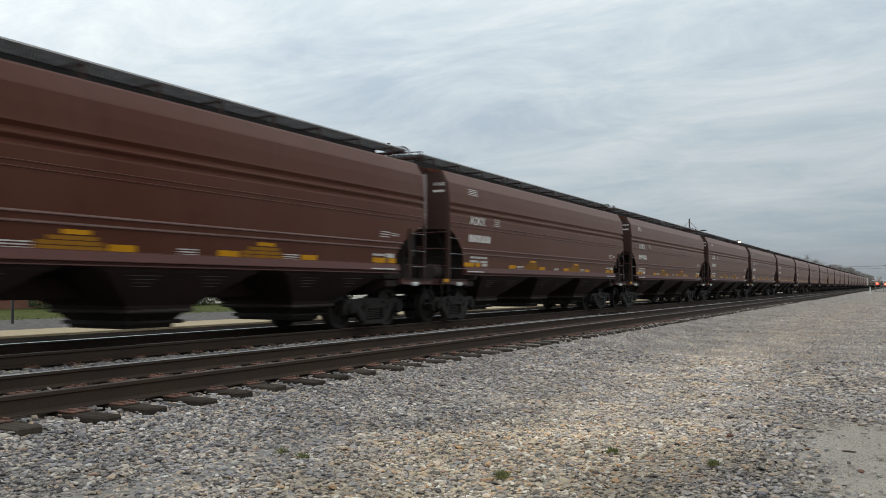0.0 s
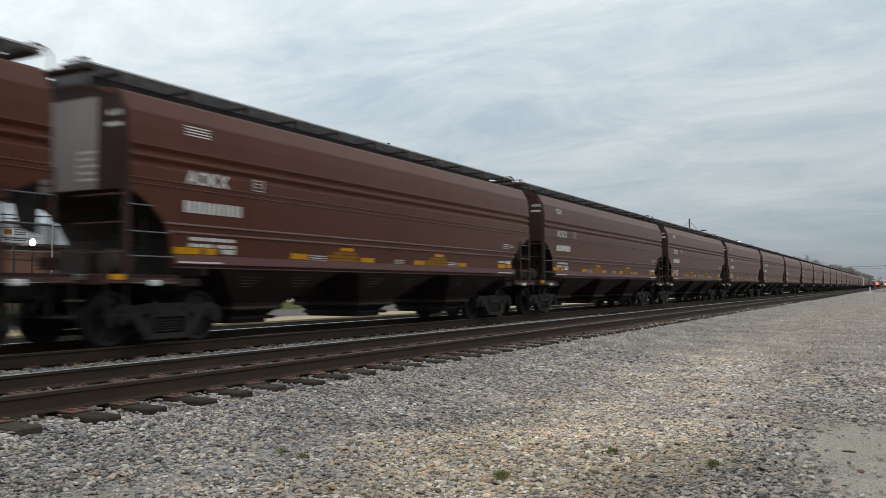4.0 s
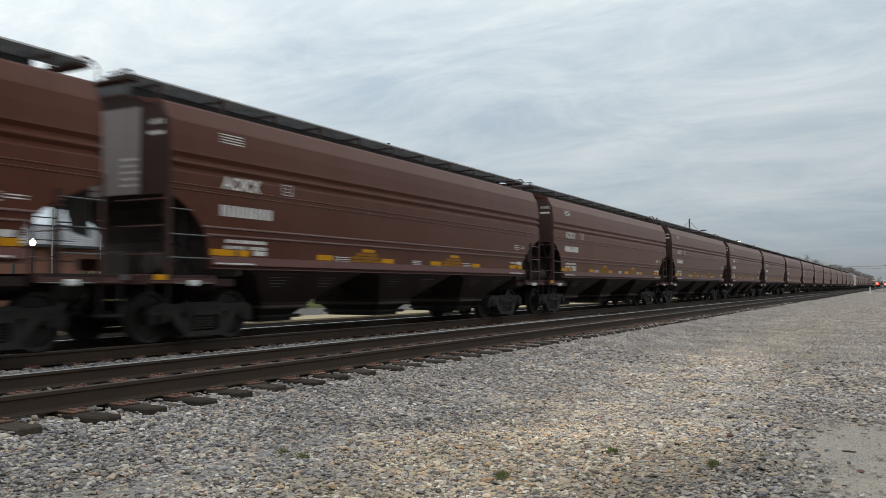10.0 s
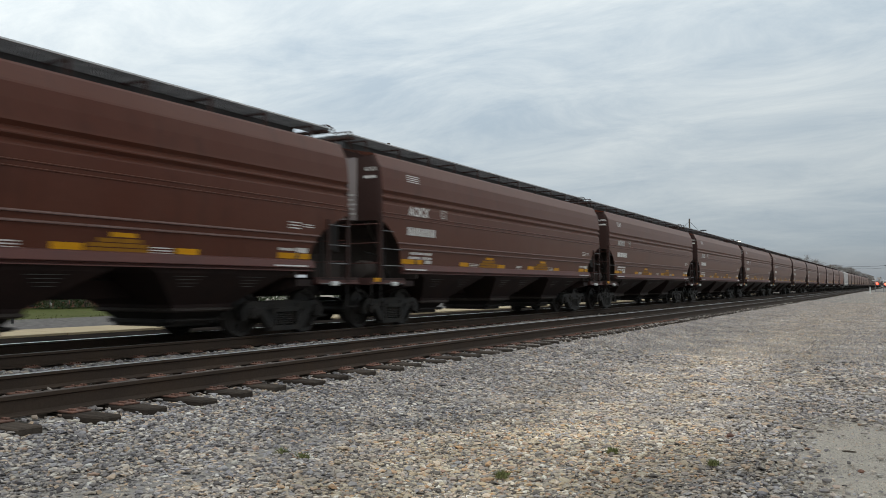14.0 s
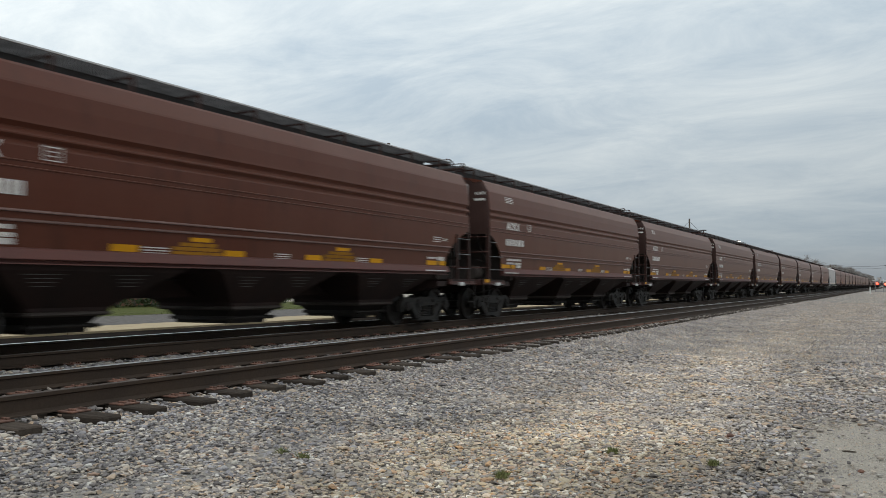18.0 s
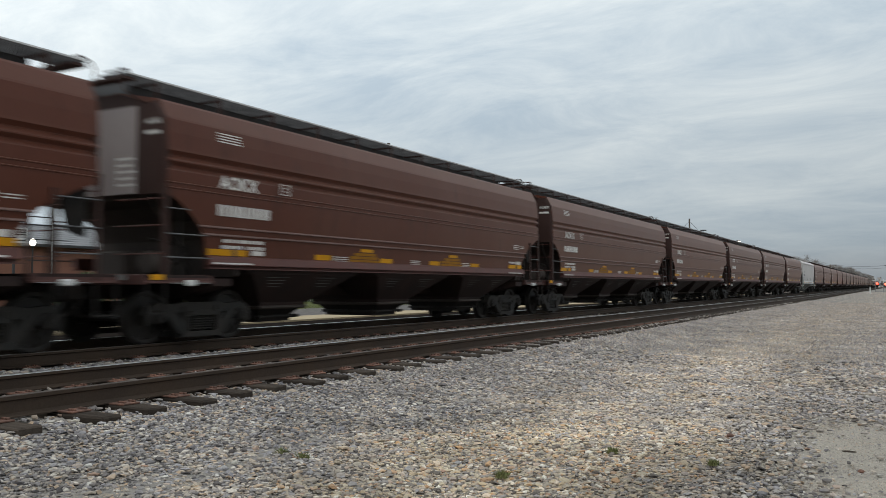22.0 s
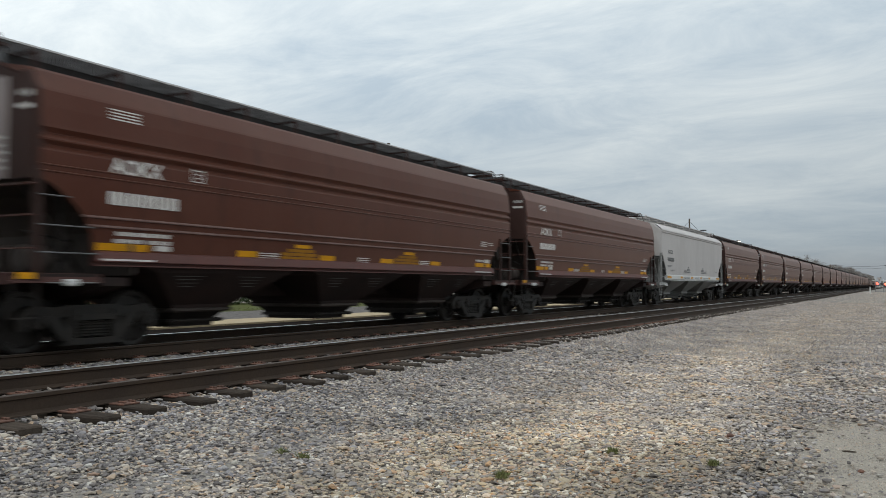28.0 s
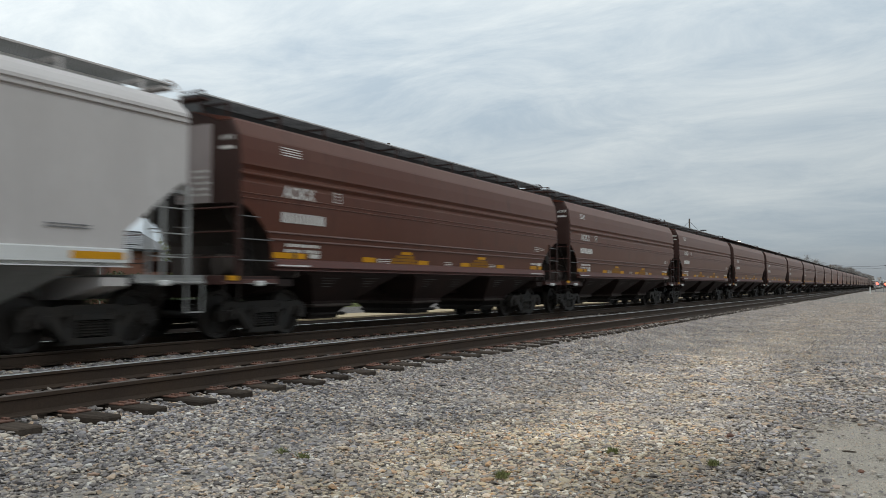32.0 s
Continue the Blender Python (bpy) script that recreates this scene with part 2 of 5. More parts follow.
def ballast_material(name, spread, gain):
    """Stones: each its own tone, greyer or more tan from place to place; a low spread evens the tones out, painting in
    the fading of distance.
    """
    m = bpy.data.materials.new(name)
    m.use_nodes = True
    nt = m.node_tree
    b = nt.nodes["Principled BSDF"]
    n, l = nt.nodes.new, nt.links.new
    b.inputs["Roughness"].default_value = 0.85
    b.inputs["Specular IOR Level"].default_value = 0.15
    geo, co = n("ShaderNodeNewGeometry"), n("ShaderNodeTexCoord")

    def ramp(stops):
        mean = [sum(c[i] for p, c in stops) / len(stops) for i in range(3)]
        stops = [(p, [gain * (mean[i] + (c[i] - mean[i]) * spread) for i in range(3)]) for p, c in stops]
        r = n("ShaderNodeValToRGB")
        els = r.color_ramp.elements
        els[0].position, els[0].color = stops[0][0], (*stops[0][1], 1)
        els[1].position, els[1].color = stops[-1][0], (*stops[-1][1], 1)
        for p, c in stops[1:-1]:
            els.new(p).color = (*c, 1)
        l(geo.outputs["Random Per Island"], r.inputs[0])
        return r.outputs[0]

    greys = ramp([(0.0, (0.076, 0.069, 0.070)), (0.18, (0.158, 0.146, 0.150)), (0.36, (0.325, 0.285, 0.245)), (0.52, (0.195, 0.186, 0.199)), (0.66, (0.31, 0.293, 0.298)), (0.78, (0.445, 0.41, 0.355)), (0.88, (0.39, 0.27, 0.175)), (0.95, (0.62, 0.59, 0.54)), (1.0, (0.31, 0.19, 0.128))])
    tans = ramp([(0.0, (0.080, 0.068, 0.060)), (0.16, (0.225, 0.198, 0.170)), (0.34, (0.47, 0.405, 0.305)), (0.50, (0.46, 0.35, 0.225)), (0.66, (0.255, 0.25, 0.255)), (0.82, (0.46, 0.265, 0.125)), (0.92, (0.68, 0.635, 0.55)), (1.0, (0.30, 0.165, 0.105))])
    def calc(op, a, b=None, c=None):
        m = n("ShaderNodeMath")
        m.operation = op
        for i, v in enumerate((a, b, c)):
            if isinstance(v, (int, float)):
                m.inputs[i].default_value = v
            elif v is not None:
                l(v, m.inputs[i])
        return m.outputs[0]

    def steps(v, a, b, lo=0.0, hi=1.0):
        m = n("ShaderNodeMapRange")
        m.interpolation_type = "SMOOTHSTEP"
        for i, x in enumerate((a, b, lo, hi)):
            m.inputs[i + 1].default_value = x
        l(v, m.inputs[0])
        return m.outputs[0]

    def cloud(scale, detail, shift):
        t, p = n("ShaderNodeTexNoise"), n("ShaderNodeMapping")
        p.inputs["Location"].default_value = shift
        t.inputs["Scale"].default_value, t.inputs["Detail"].default_value = scale, detail
        l(co.outputs["Object"], p.inputs[0])
        l(p.outputs[0], t.inputs["Vector"])
        return t.outputs[0]

    sep = n("ShaderNodeSeparateXYZ")
    l(co.outputs["Object"], sep.inputs[0])
    px, py = sep.outputs[0], sep.outputs[1]
    wide, broad = cloud(0.55, 3, (0, 0, 0)), cloud(0.9, 3, (3.1, 1.7, 0))
    # grey ballast by the track, weathered tan stones two to three metres out where it was spread thin
    across = calc("ABSOLUTE", calc("ADD", calc("ADD", px, 2.45), calc("MULTIPLY", calc("SUBTRACT", broad, 0.5), 1.6)))
    near_tan = calc("MULTIPLY", steps(across, 0.5, 1.9, 1.0, 0.0), steps(py, 6.2, 9.5, 1.0, 0.35))
    tan = calc("ADD", calc("MULTIPLY", near_tan, 0.95), steps(wide, 0.50, 0.75, 0.0, 0.5))
    tan = calc("ADD", calc("MULTIPLY", tan, steps(py, 12, 24, 1.0, 0.75)), calc("SUBTRACT", steps(cloud(2.6, 2, (1.3, 4.2, 0)), 0.42, 0.66, 0.0, 0.62), 0.18))
    tan = calc("MINIMUM", calc("MULTIPLY", calc("MAXIMUM", tan, 0.0), steps(px, -5.2, -3.8, 0.12, 1.0)), 1.0)
    mix = n("ShaderNodeMixRGB")
    l(tan, mix.inputs[0])
    l(greys, mix.inputs[1])
    l(tans, mix.inputs[2])
    fine = n("ShaderNodeTexNoise")
    fine.inputs["Scale"].default_value, fine.inputs["Detail"].default_value = 60, 3
    l(co.outputs["Object"], fine.inputs["Vector"])
    tone, mul = n("ShaderNodeMapRange"), n("ShaderNodeMixRGB")
    tone.inputs[3].default_value, tone.inputs[4].default_value = 0.75, 1.25
    l(fine.outputs[0], tone.inputs[0])
    mul.blend_type = "MULTIPLY"
    mul.inputs[0].default_value = 1
    l(mix.outputs[0], mul.inputs[1])
    l(tone.outputs[0], mul.inputs[2])
    # a spread of pale, dusty stone lies along the track, with darker stone on both sides of it
    belt = calc("ABSOLUTE", calc("ADD", calc("ADD", calc("ADD", px, 1.75), calc("MULTIPLY", py, 0.07)), calc("MULTIPLY", calc("SUBTRACT", wide, 0.5), 2.2)))
    belt = calc("MULTIPLY", steps(belt, 0.3, 1.8, 1.0, 0.0), calc("MULTIPLY", steps(py, 5.6, 7.4), steps(py, 13, 24, 1.0, 0.0)))
    tonal = calc("ADD", steps(broad, 0.33, 0.67, 0.80, 1.12), calc("MULTIPLY", belt, 0.27))
    clump = calc("MULTIPLY", steps(calc("ADD", px, calc("MULTIPLY", calc("SUBTRACT", broad, 0.5), 0.8)), -2.15, -1.5), steps(py, 6.4, 7.6, 1.0, 0.0))
    tonal = calc("SUBTRACT", tonal, calc("MULTIPLY", clump, 0.19))
    spread_mix = n("ShaderNodeMixRGB")
    spread_mix.blend_type = "MULTIPLY"
    spread_mix.inputs[0].default_value = 1
    l(mul.outputs[0], spread_mix.inputs[1])
    l(tonal, spread_mix.inputs[2])
    l(spread_mix.outputs[0], b.inputs["Base Color"])
    bp = n("ShaderNodeBump")
    bp.inputs["Strength"].default_value, bp.inputs["Distance"].default_value = 0.4, 0.006
    l(fine.outputs[0], bp.inputs["Height"])
    l(bp.outputs[0], b.inputs["Normal"])
    return m


BALLAST = ballast_material("ballast_stone", 0.92, 1.10)
OILY = ballast_material("oily_track_stone", 0.62, 1.0)
# Narrower tones put the fading of distance into the farther stones' colour.
FADED = ballast_material("faded_gravel_stone", 0.50, 1.10)
MIDDLING = ballast_material("half_faded_ballast_stone", 0.72, 1.10)
GRAVEL = surface("fine_gravel_ground", (0.3227, 0.289, 0.2408), 0.95, second=(0.2552, 0.236, 0.2119), scale=0.35, amount=0.6, fine=55, bump=0.9, third=(0.3612, 0.313, 0.2504), grain=0.55, spec=0.1)
BED = surface("gap_shade_ballast_fines", (0.205, 0.188, 0.170), 0.95, second=(0.25, 0.23, 0.205), scale=0.5, amount=0.6, fine=38, bump=1.0, third=(0.17, 0.156, 0.144), grain=0.5, spec=0.1)
DARK_GROUND = surface("near_black_ground", (0.013, 0.011, 0.010), 1.0, second=(0.034, 0.028, 0.024), scale=0.7, amount=0.5, fine=40, bump=0.3, grain=0.5, spec=0.0)
PALE_GRAVEL = surface("pale_grey_gravel", (0.112, 0.099, 0.092), 0.95, second=(0.1095, 0.1026, 0.09808), scale=1.1, amount=0.6, fine=4, bump=0.8, third=(0.2099, 0.2008, 0.1871), grain=0.95, spec=0.1)
CONCRETE = surface("tan_concrete", (0.3844, 0.3014, 0.1878), 0.85, second=(0.297, 0.2359, 0.1485), scale=0.8, amount=0.6, fine=40, bump=0.1, spec=0.2)
GRASS = surface("spring_grass", (0.066, 0.07875, 0.0225), 0.9, second=(0.0975, 0.09375, 0.0375), scale=1.2, amount=0.6, fine=14, bump=0.4, spec=0.05, grain=0.5)
WEED = surface("weed_blade", (0.13, 0.15, 0.055), 0.7, second=(0.20, 0.18, 0.085), scale=8, amount=0.5, fine=60, bump=0.0, spec=0.1)
LEAF_FAR = surface("bare_spring_twigs", (0.27, 0.245, 0.225), 0.85, second=(0.21, 0.19, 0.175), scale=0.3, amount=0.6, fine=8, bump=0.0, spec=0.1)
SPRING_LEAF = surface("fresh_spring_leaf", (0.17, 0.19, 0.045), 0.6, second=(0.10, 0.125, 0.035), scale=2.5, amount=0.6, fine=20, bump=0.0, spec=0.2)
LEAF = surface("shrub_leaf", (0.030, 0.052, 0.016), 0.6, second=(0.08, 0.11, 0.035), scale=2.5, amount=0.6, fine=20, bump=0.1)
TWIG = surface("bare_twig_bark", (0.10, 0.085, 0.075), 0.85, second=(0.15, 0.13, 0.11), scale=3, amount=0.6, fine=30, bump=0.2)
BRICK = surface("red_brown_brick", (0.26, 0.115, 0.075), 0.85, second=(0.19, 0.085, 0.06), scale=0.9, amount=0.5, fine=14, bump=0.3)
ROOFING = surface("grey_shingle_roof", (0.22, 0.22, 0.225), 0.8, second=(0.16, 0.16, 0.165), scale=1.5, amount=0.5, fine=12, bump=0.3, stretch=(1, 0.4, 1))
PAINTED = surface("white_painted_board", (0.62, 0.62, 0.60), 0.6, second=(0.5, 0.49, 0.47), scale=2, amount=0.5, fine=30, bump=0.05)
POLE = surface("weathered_pole_wood", (0.13, 0.105, 0.085), 0.85, second=(0.08, 0.065, 0.055), scale=2, amount=0.6, fine=40, bump=0.3, stretch=(4, 4, 0.3))
DARKMETAL = surface("dark_painted_metal", (0.03, 0.03, 0.032), 0.5, second=(0.05, 0.045, 0.042), scale=4, amount=0.5, fine=50, bump=0.05)
GALVANISED = surface("weathered_galvanised_steel", (0.22, 0.22, 0.215), 0.6, second=(0.15, 0.145, 0.14), scale=3, amount=0.5, fine=40, bump=0.05)
ASPHALT = surface("worn_asphalt", (0.06, 0.06, 0.062), 0.85, second=(0.09, 0.088, 0.085), scale=0.5, amount=0.6, fine=30, bump=0.2)
LAMP_WHITE = glow("lit_lamp_globe", (1.0, 0.93, 0.80), 6.0)
LAMP_AMBER = glow("lit_street_lamp", (1.0, 0.80, 0.50), 14.0)
SIGNAL_RED = glow("lit_red_signal", (1.0, 0.05, 0.03), 9.0)


# ---- mesh building ----
def shape():
    return [], []


def add(s, verts, faces):
    k = len(s[0])
    s[0].extend(tuple(v) for v in verts)
    s[1].extend(tuple(k + i for i in f) for f in faces)
    return s


def box(s, x0, x1, y0, y1, z0, z1, c=0.0):
    """A block; c cuts its long edges and corners back."""
    if c <= 0:
        v = [(x, y, z) for x in (x0, x1) for y in (y0, y1) for z in (z0, z1)]
        return add(s, v, [(0, 1, 3, 2), (4, 6, 7, 5), (0, 4, 5, 1), (2, 3, 7, 6), (0, 2, 6, 4), (1, 5, 7, 3)])
    bm = bmesh.new()
    bmesh.ops.create_cube(bm, size=1)
    for v in bm.verts:
        v.co = (x0 if v.co.x < 0 else x1, y0 if v.co.y < 0 else y1, z0 if v.co.z < 0 else z1)
    bmesh.ops.bevel(bm, geom=bm.edges[:], offset=c, segments=1, affect="EDGES")
    bm.verts.index_update()
    add(s, [v.co[:] for v in bm.verts], [[v.index for v in f.verts] for f in bm.faces])
    bm.free()
    return s


def prism(s, loop, axis, a, b):
    """A closed outline of (u, v) drawn out along an axis: x takes (y, z), y takes (x, z), z takes (x, y)."""
    n = len(loop)

    def at(w, u, v):
        return (w, u, v) if axis == "x" else (u, w, v) if axis == "y" else (u, v, w)

    verts = [at(a, *p) for p in loop] + [at(b, *p) for p in loop]
    faces = [(i, (i + 1) % n, n + (i + 1) % n, n + i) for i in range(n)]
    return add(s, verts, faces + [tuple(range(n))[::-1], tuple(range(n, 2 * n))])


def tube(s, p, q, r, n=8, r2=None):
    p, q = Vector(p), Vector(q)
    turn = (q - p).to_track_quat("Z", "Y").to_matrix()
    r2 = r if r2 is None else r2
    ring = [(math.cos(2 * math.pi * i / n), math.sin(2 * math.pi * i / n)) for i in range(n)]
    verts = [p + turn @ Vector((r * a, r * b, 0)) for a, b in ring] + [q + turn @ Vector((r2 * a, r2 * b, 0)) for a, b in ring]
    return add(s, verts, [(i, (i + 1) % n, n + (i + 1) % n, n + i) for i in range(n)] + [tuple(range(n))[::-1], tuple(range(n, 2 * n))])


def lathe(s, rings, axis="x", n=24, at=(0, 0, 0)):
    """Rings of (place along the axis, radius)."""
    verts = []
    for w, r in rings:
        for i in range(n):
            a, b = r * math.cos(2 * math.pi * i / n), r * math.sin(2 * math.pi * i / n)
            p = (w, a, b) if axis == "x" else (a, w, b) if axis == "y" else (a, b, w)
            verts.append((p[0] + at[0], p[1] + at[1], p[2] + at[2]))
    faces = [(k * n + i, k * n + (i + 1) % n, (k + 1) * n + (i + 1) % n, (k + 1) * n + i) for k in range(len(rings) - 1) for i in range(n)]
    return add(s, verts, faces + [tuple(range(n)), tuple(range((len(rings) - 1) * n, len(rings) * n))[::-1]])


def mesh_of(name, s, material, smooth=False):
    me = bpy.data.meshes.new(name)
    me.from_pydata(s[0], [], s[1])
    bm = bmesh.new()
    bm.from_mesh(me)
    bmesh.ops.recalc_face_normals(bm, faces=bm.faces)
    bm.to_mesh(me)
    bm.free()
    me.materials.append(material)
    if smooth:
        me.polygons.foreach_set("use_smooth", [True] * len(me.polygons))
        me.set_sharp_from_angle(angle=radians(35))
    return me


def part(name, s, material, parent, label="", smooth=False, m=None):
    ob = new(name, mesh_of(name, s, material, smooth))
    ob.parent = parent
    if m is not None:
        ob.matrix_basis = m
    return tagged(ob, label)


def thing(name, s, material, label, category, m=None, group="", kind="", smooth=False):
    ob = new(name, mesh_of(name, s, material, smooth))
    if m is not None:
        ob.matrix_basis = m
    return tagged(ob, label, category, group, kind)


def empty(name, label, category, m, group="", kind=""):
    ob = new(name)
    ob.empty_display_size = 0.3
    ob.matrix_basis = m
    return tagged(ob, label, category, group, kind)


# ---- ground, far track and near track ----
def heights(x):
    """The ground's cross-section: flat gravel, and the low ballast bed under both tracks."""
    bed = RAIL - 0.255
    pts = [(-2000, 0.0), (-15.2, 0.0), (-13.4, bed), (-5.75, bed), (-4.2, 0.03), (-3.0, 0.0), (2000, 0.0)]
    for (a, za), (b, zb) in zip(pts, pts[1:]):
        if a <= x <= b:
            return za + (zb - za) * (x - a) / (b - a)
    return 0.0


def make_ground():
    xs = [-2000, -600, -200, -90, -45, -30, -23, -18, -15.2, -14.3, -13.4, -12, -10, -8, -6.5, -5.75, -5.2, -4.8, -4.4, -3.9, -3.4, -2.6, -1.8, -1, -0.2, 0.6, 2, 5, 12, 40, 150, 600, 2000]
    ys = [-600, -150, -40, -12] + [i * 0.6 for i in range(0, 60)] + [40, 48, 60, 80, 110, 150, 200, 280, 400, 700, 1200, 2500]
    verts, faces = [], []
    for y in ys:
        for x in xs:
            verts.append((x, y, heights(x) - 0.012))
    w = len(xs)
    for j in range(len(ys) - 1):
        for i in range(w - 1):
            faces.append((j * w + i, j * w + i + 1, (j + 1) * w + i + 1, (j + 1) * w + i))
    thing("ground", (verts, faces), GRAVEL, "tan and grey gravel ground beside the railway", "ground", kind="structure", smooth=True)


make_ground()


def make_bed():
    """Fines in which the ballast stones lie, from the tracks out to the bare dirt; their dark tone paints shade into
    the gaps.
    """
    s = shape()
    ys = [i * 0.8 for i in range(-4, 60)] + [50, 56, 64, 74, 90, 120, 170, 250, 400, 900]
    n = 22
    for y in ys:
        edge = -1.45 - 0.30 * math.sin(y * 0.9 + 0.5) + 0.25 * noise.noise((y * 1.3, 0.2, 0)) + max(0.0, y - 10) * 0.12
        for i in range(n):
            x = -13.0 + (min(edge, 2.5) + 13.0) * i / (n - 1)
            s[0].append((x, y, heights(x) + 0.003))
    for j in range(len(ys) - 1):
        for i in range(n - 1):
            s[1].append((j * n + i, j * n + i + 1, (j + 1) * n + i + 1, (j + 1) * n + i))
    thing("ballast_bed", s, BED, "fine gravel bed under the ballast stones, gap shade painted in", "ground", kind="structure", smooth=True)


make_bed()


def make_dark_ground():
    s = shape()
    ys = [-60 + 4 * i for i in range(60)] + [200, 260, 400, 900]
    xs = [-19.58, -18.5, -16.5, -15.2, -14.3, -13.4, -12.4, -10.4]
    for y in ys:
        for x in xs:
            s[0].append((x, y, heights(x) + 0.004 + 0.01 * noise.noise((x, y, 0.5))))
    w = len(xs)
    for j in range(len(ys) - 1):
        for i in range(w - 1):
            s[1].append((j * w + i, j * w + i + 1, (j + 1) * w + i + 1, (j + 1) * w + i))
    thing("cinder_bed", s, DARK_GROUND, "near-black ground strip beyond the far rail", "ground", kind="structure", smooth=True)


make_dark_ground()

RAIL_LOOP = [(-0.07, -0.18), (0.07, -0.18), (0.07, -0.170), (0.012, -0.145), (0.010, -0.048), (0.036, -0.036), (0.036, -0.006), (-0.036, -0.006), (-0.036, -0.036), (-0.010, -0.048), (-0.012, -0.145), (-0.07, -0.170)]
HEAD_LOOP = [(-0.036, -0.010), (0.036, -0.010), (0.034, -0.002), (0.026, 0.0), (-0.026, 0.0), (-0.034, -0.002)]
TIE_STEP, TIE_FIRST = 0.60, 4.28


def make_track(line, label, dull, cant):
    track = empty("railway_track", label, "track", pose(line, 0, RAIL), group="parallel tracks", kind="structure")
    for side in (-1, 1):
        z = cant if side < 0 else 0
        r = part("rail", prism(shape(), RAIL_LOOP, "y", -80, 900), RAILSIDE, track, "dark rusty steel rail", m=pose(side * 0.7525, 0, z))
        part("rail_head", prism(shape(), HEAD_LOOP, "y", -80, 900), dull if side > 0 else RAILTOP, r, "worn running surface of the rail")
    rng = random.Random(4)
    tie_a = mesh_of("sleeper", box(shape(), -1.30, 1.30, -0.115, 0.115, -0.17, 0.0, 0.012), TIE)
    tie_b = mesh_of("sleeper", box(shape(), -1.27, 1.33, -0.108, 0.108, -0.17, 0.0, 0.018), TIE)
    plate = box(shape(), -0.205, 0.205, -0.102, 0.102, 0, 0.016, 0.004)
    for sx in (-0.115, 0.115, 0.165):
        for sy in (-0.05, 0.06):
            box(plate, sx - 0.018, sx + 0.018, sy - 0.014, sy + 0.014, 0.010, 0.034, 0.004)
    plate = mesh_of("tie_plate", plate, PLATE)
    for k in range(-14, 110):
        y = TIE_FIRST + k * TIE_STEP + rng.uniform(-0.03, 0.03)
        t = new("sleeper", tie_a if rng.random() < 0.6 else tie_b)
        t.parent = track
        t.matrix_basis = pose(rng.uniform(-0.05, 0.05), y, -0.192 + rng.uniform(-0.006, 0.004), 0, 0, rng.uniform(-1.5, 1.5))
        if -6 < k < 40:
            for side in (-1, 1):
                p = new("tie_plate", plate)
                p.parent = t
                p.matrix_basis = pose(side * 0.7525, 0, 0.002)
    rest = shape()
    for k in range(110, 700):
        y = TIE_FIRST + k * TIE_STEP
        box(rest, -1.3, 1.3, y - 0.11, y + 0.11, -0.3, -0.19)
    tagged(part("sleepers_beyond", rest, TIE, track), kind="stuff")


make_track(NEAR, "empty near railway track on wooden sleepers and ballast", RAILTOP_DULL, 0.0)
make_track(LINE, "far railway track under the passing train", RAILTOP_DULL, 0.03)


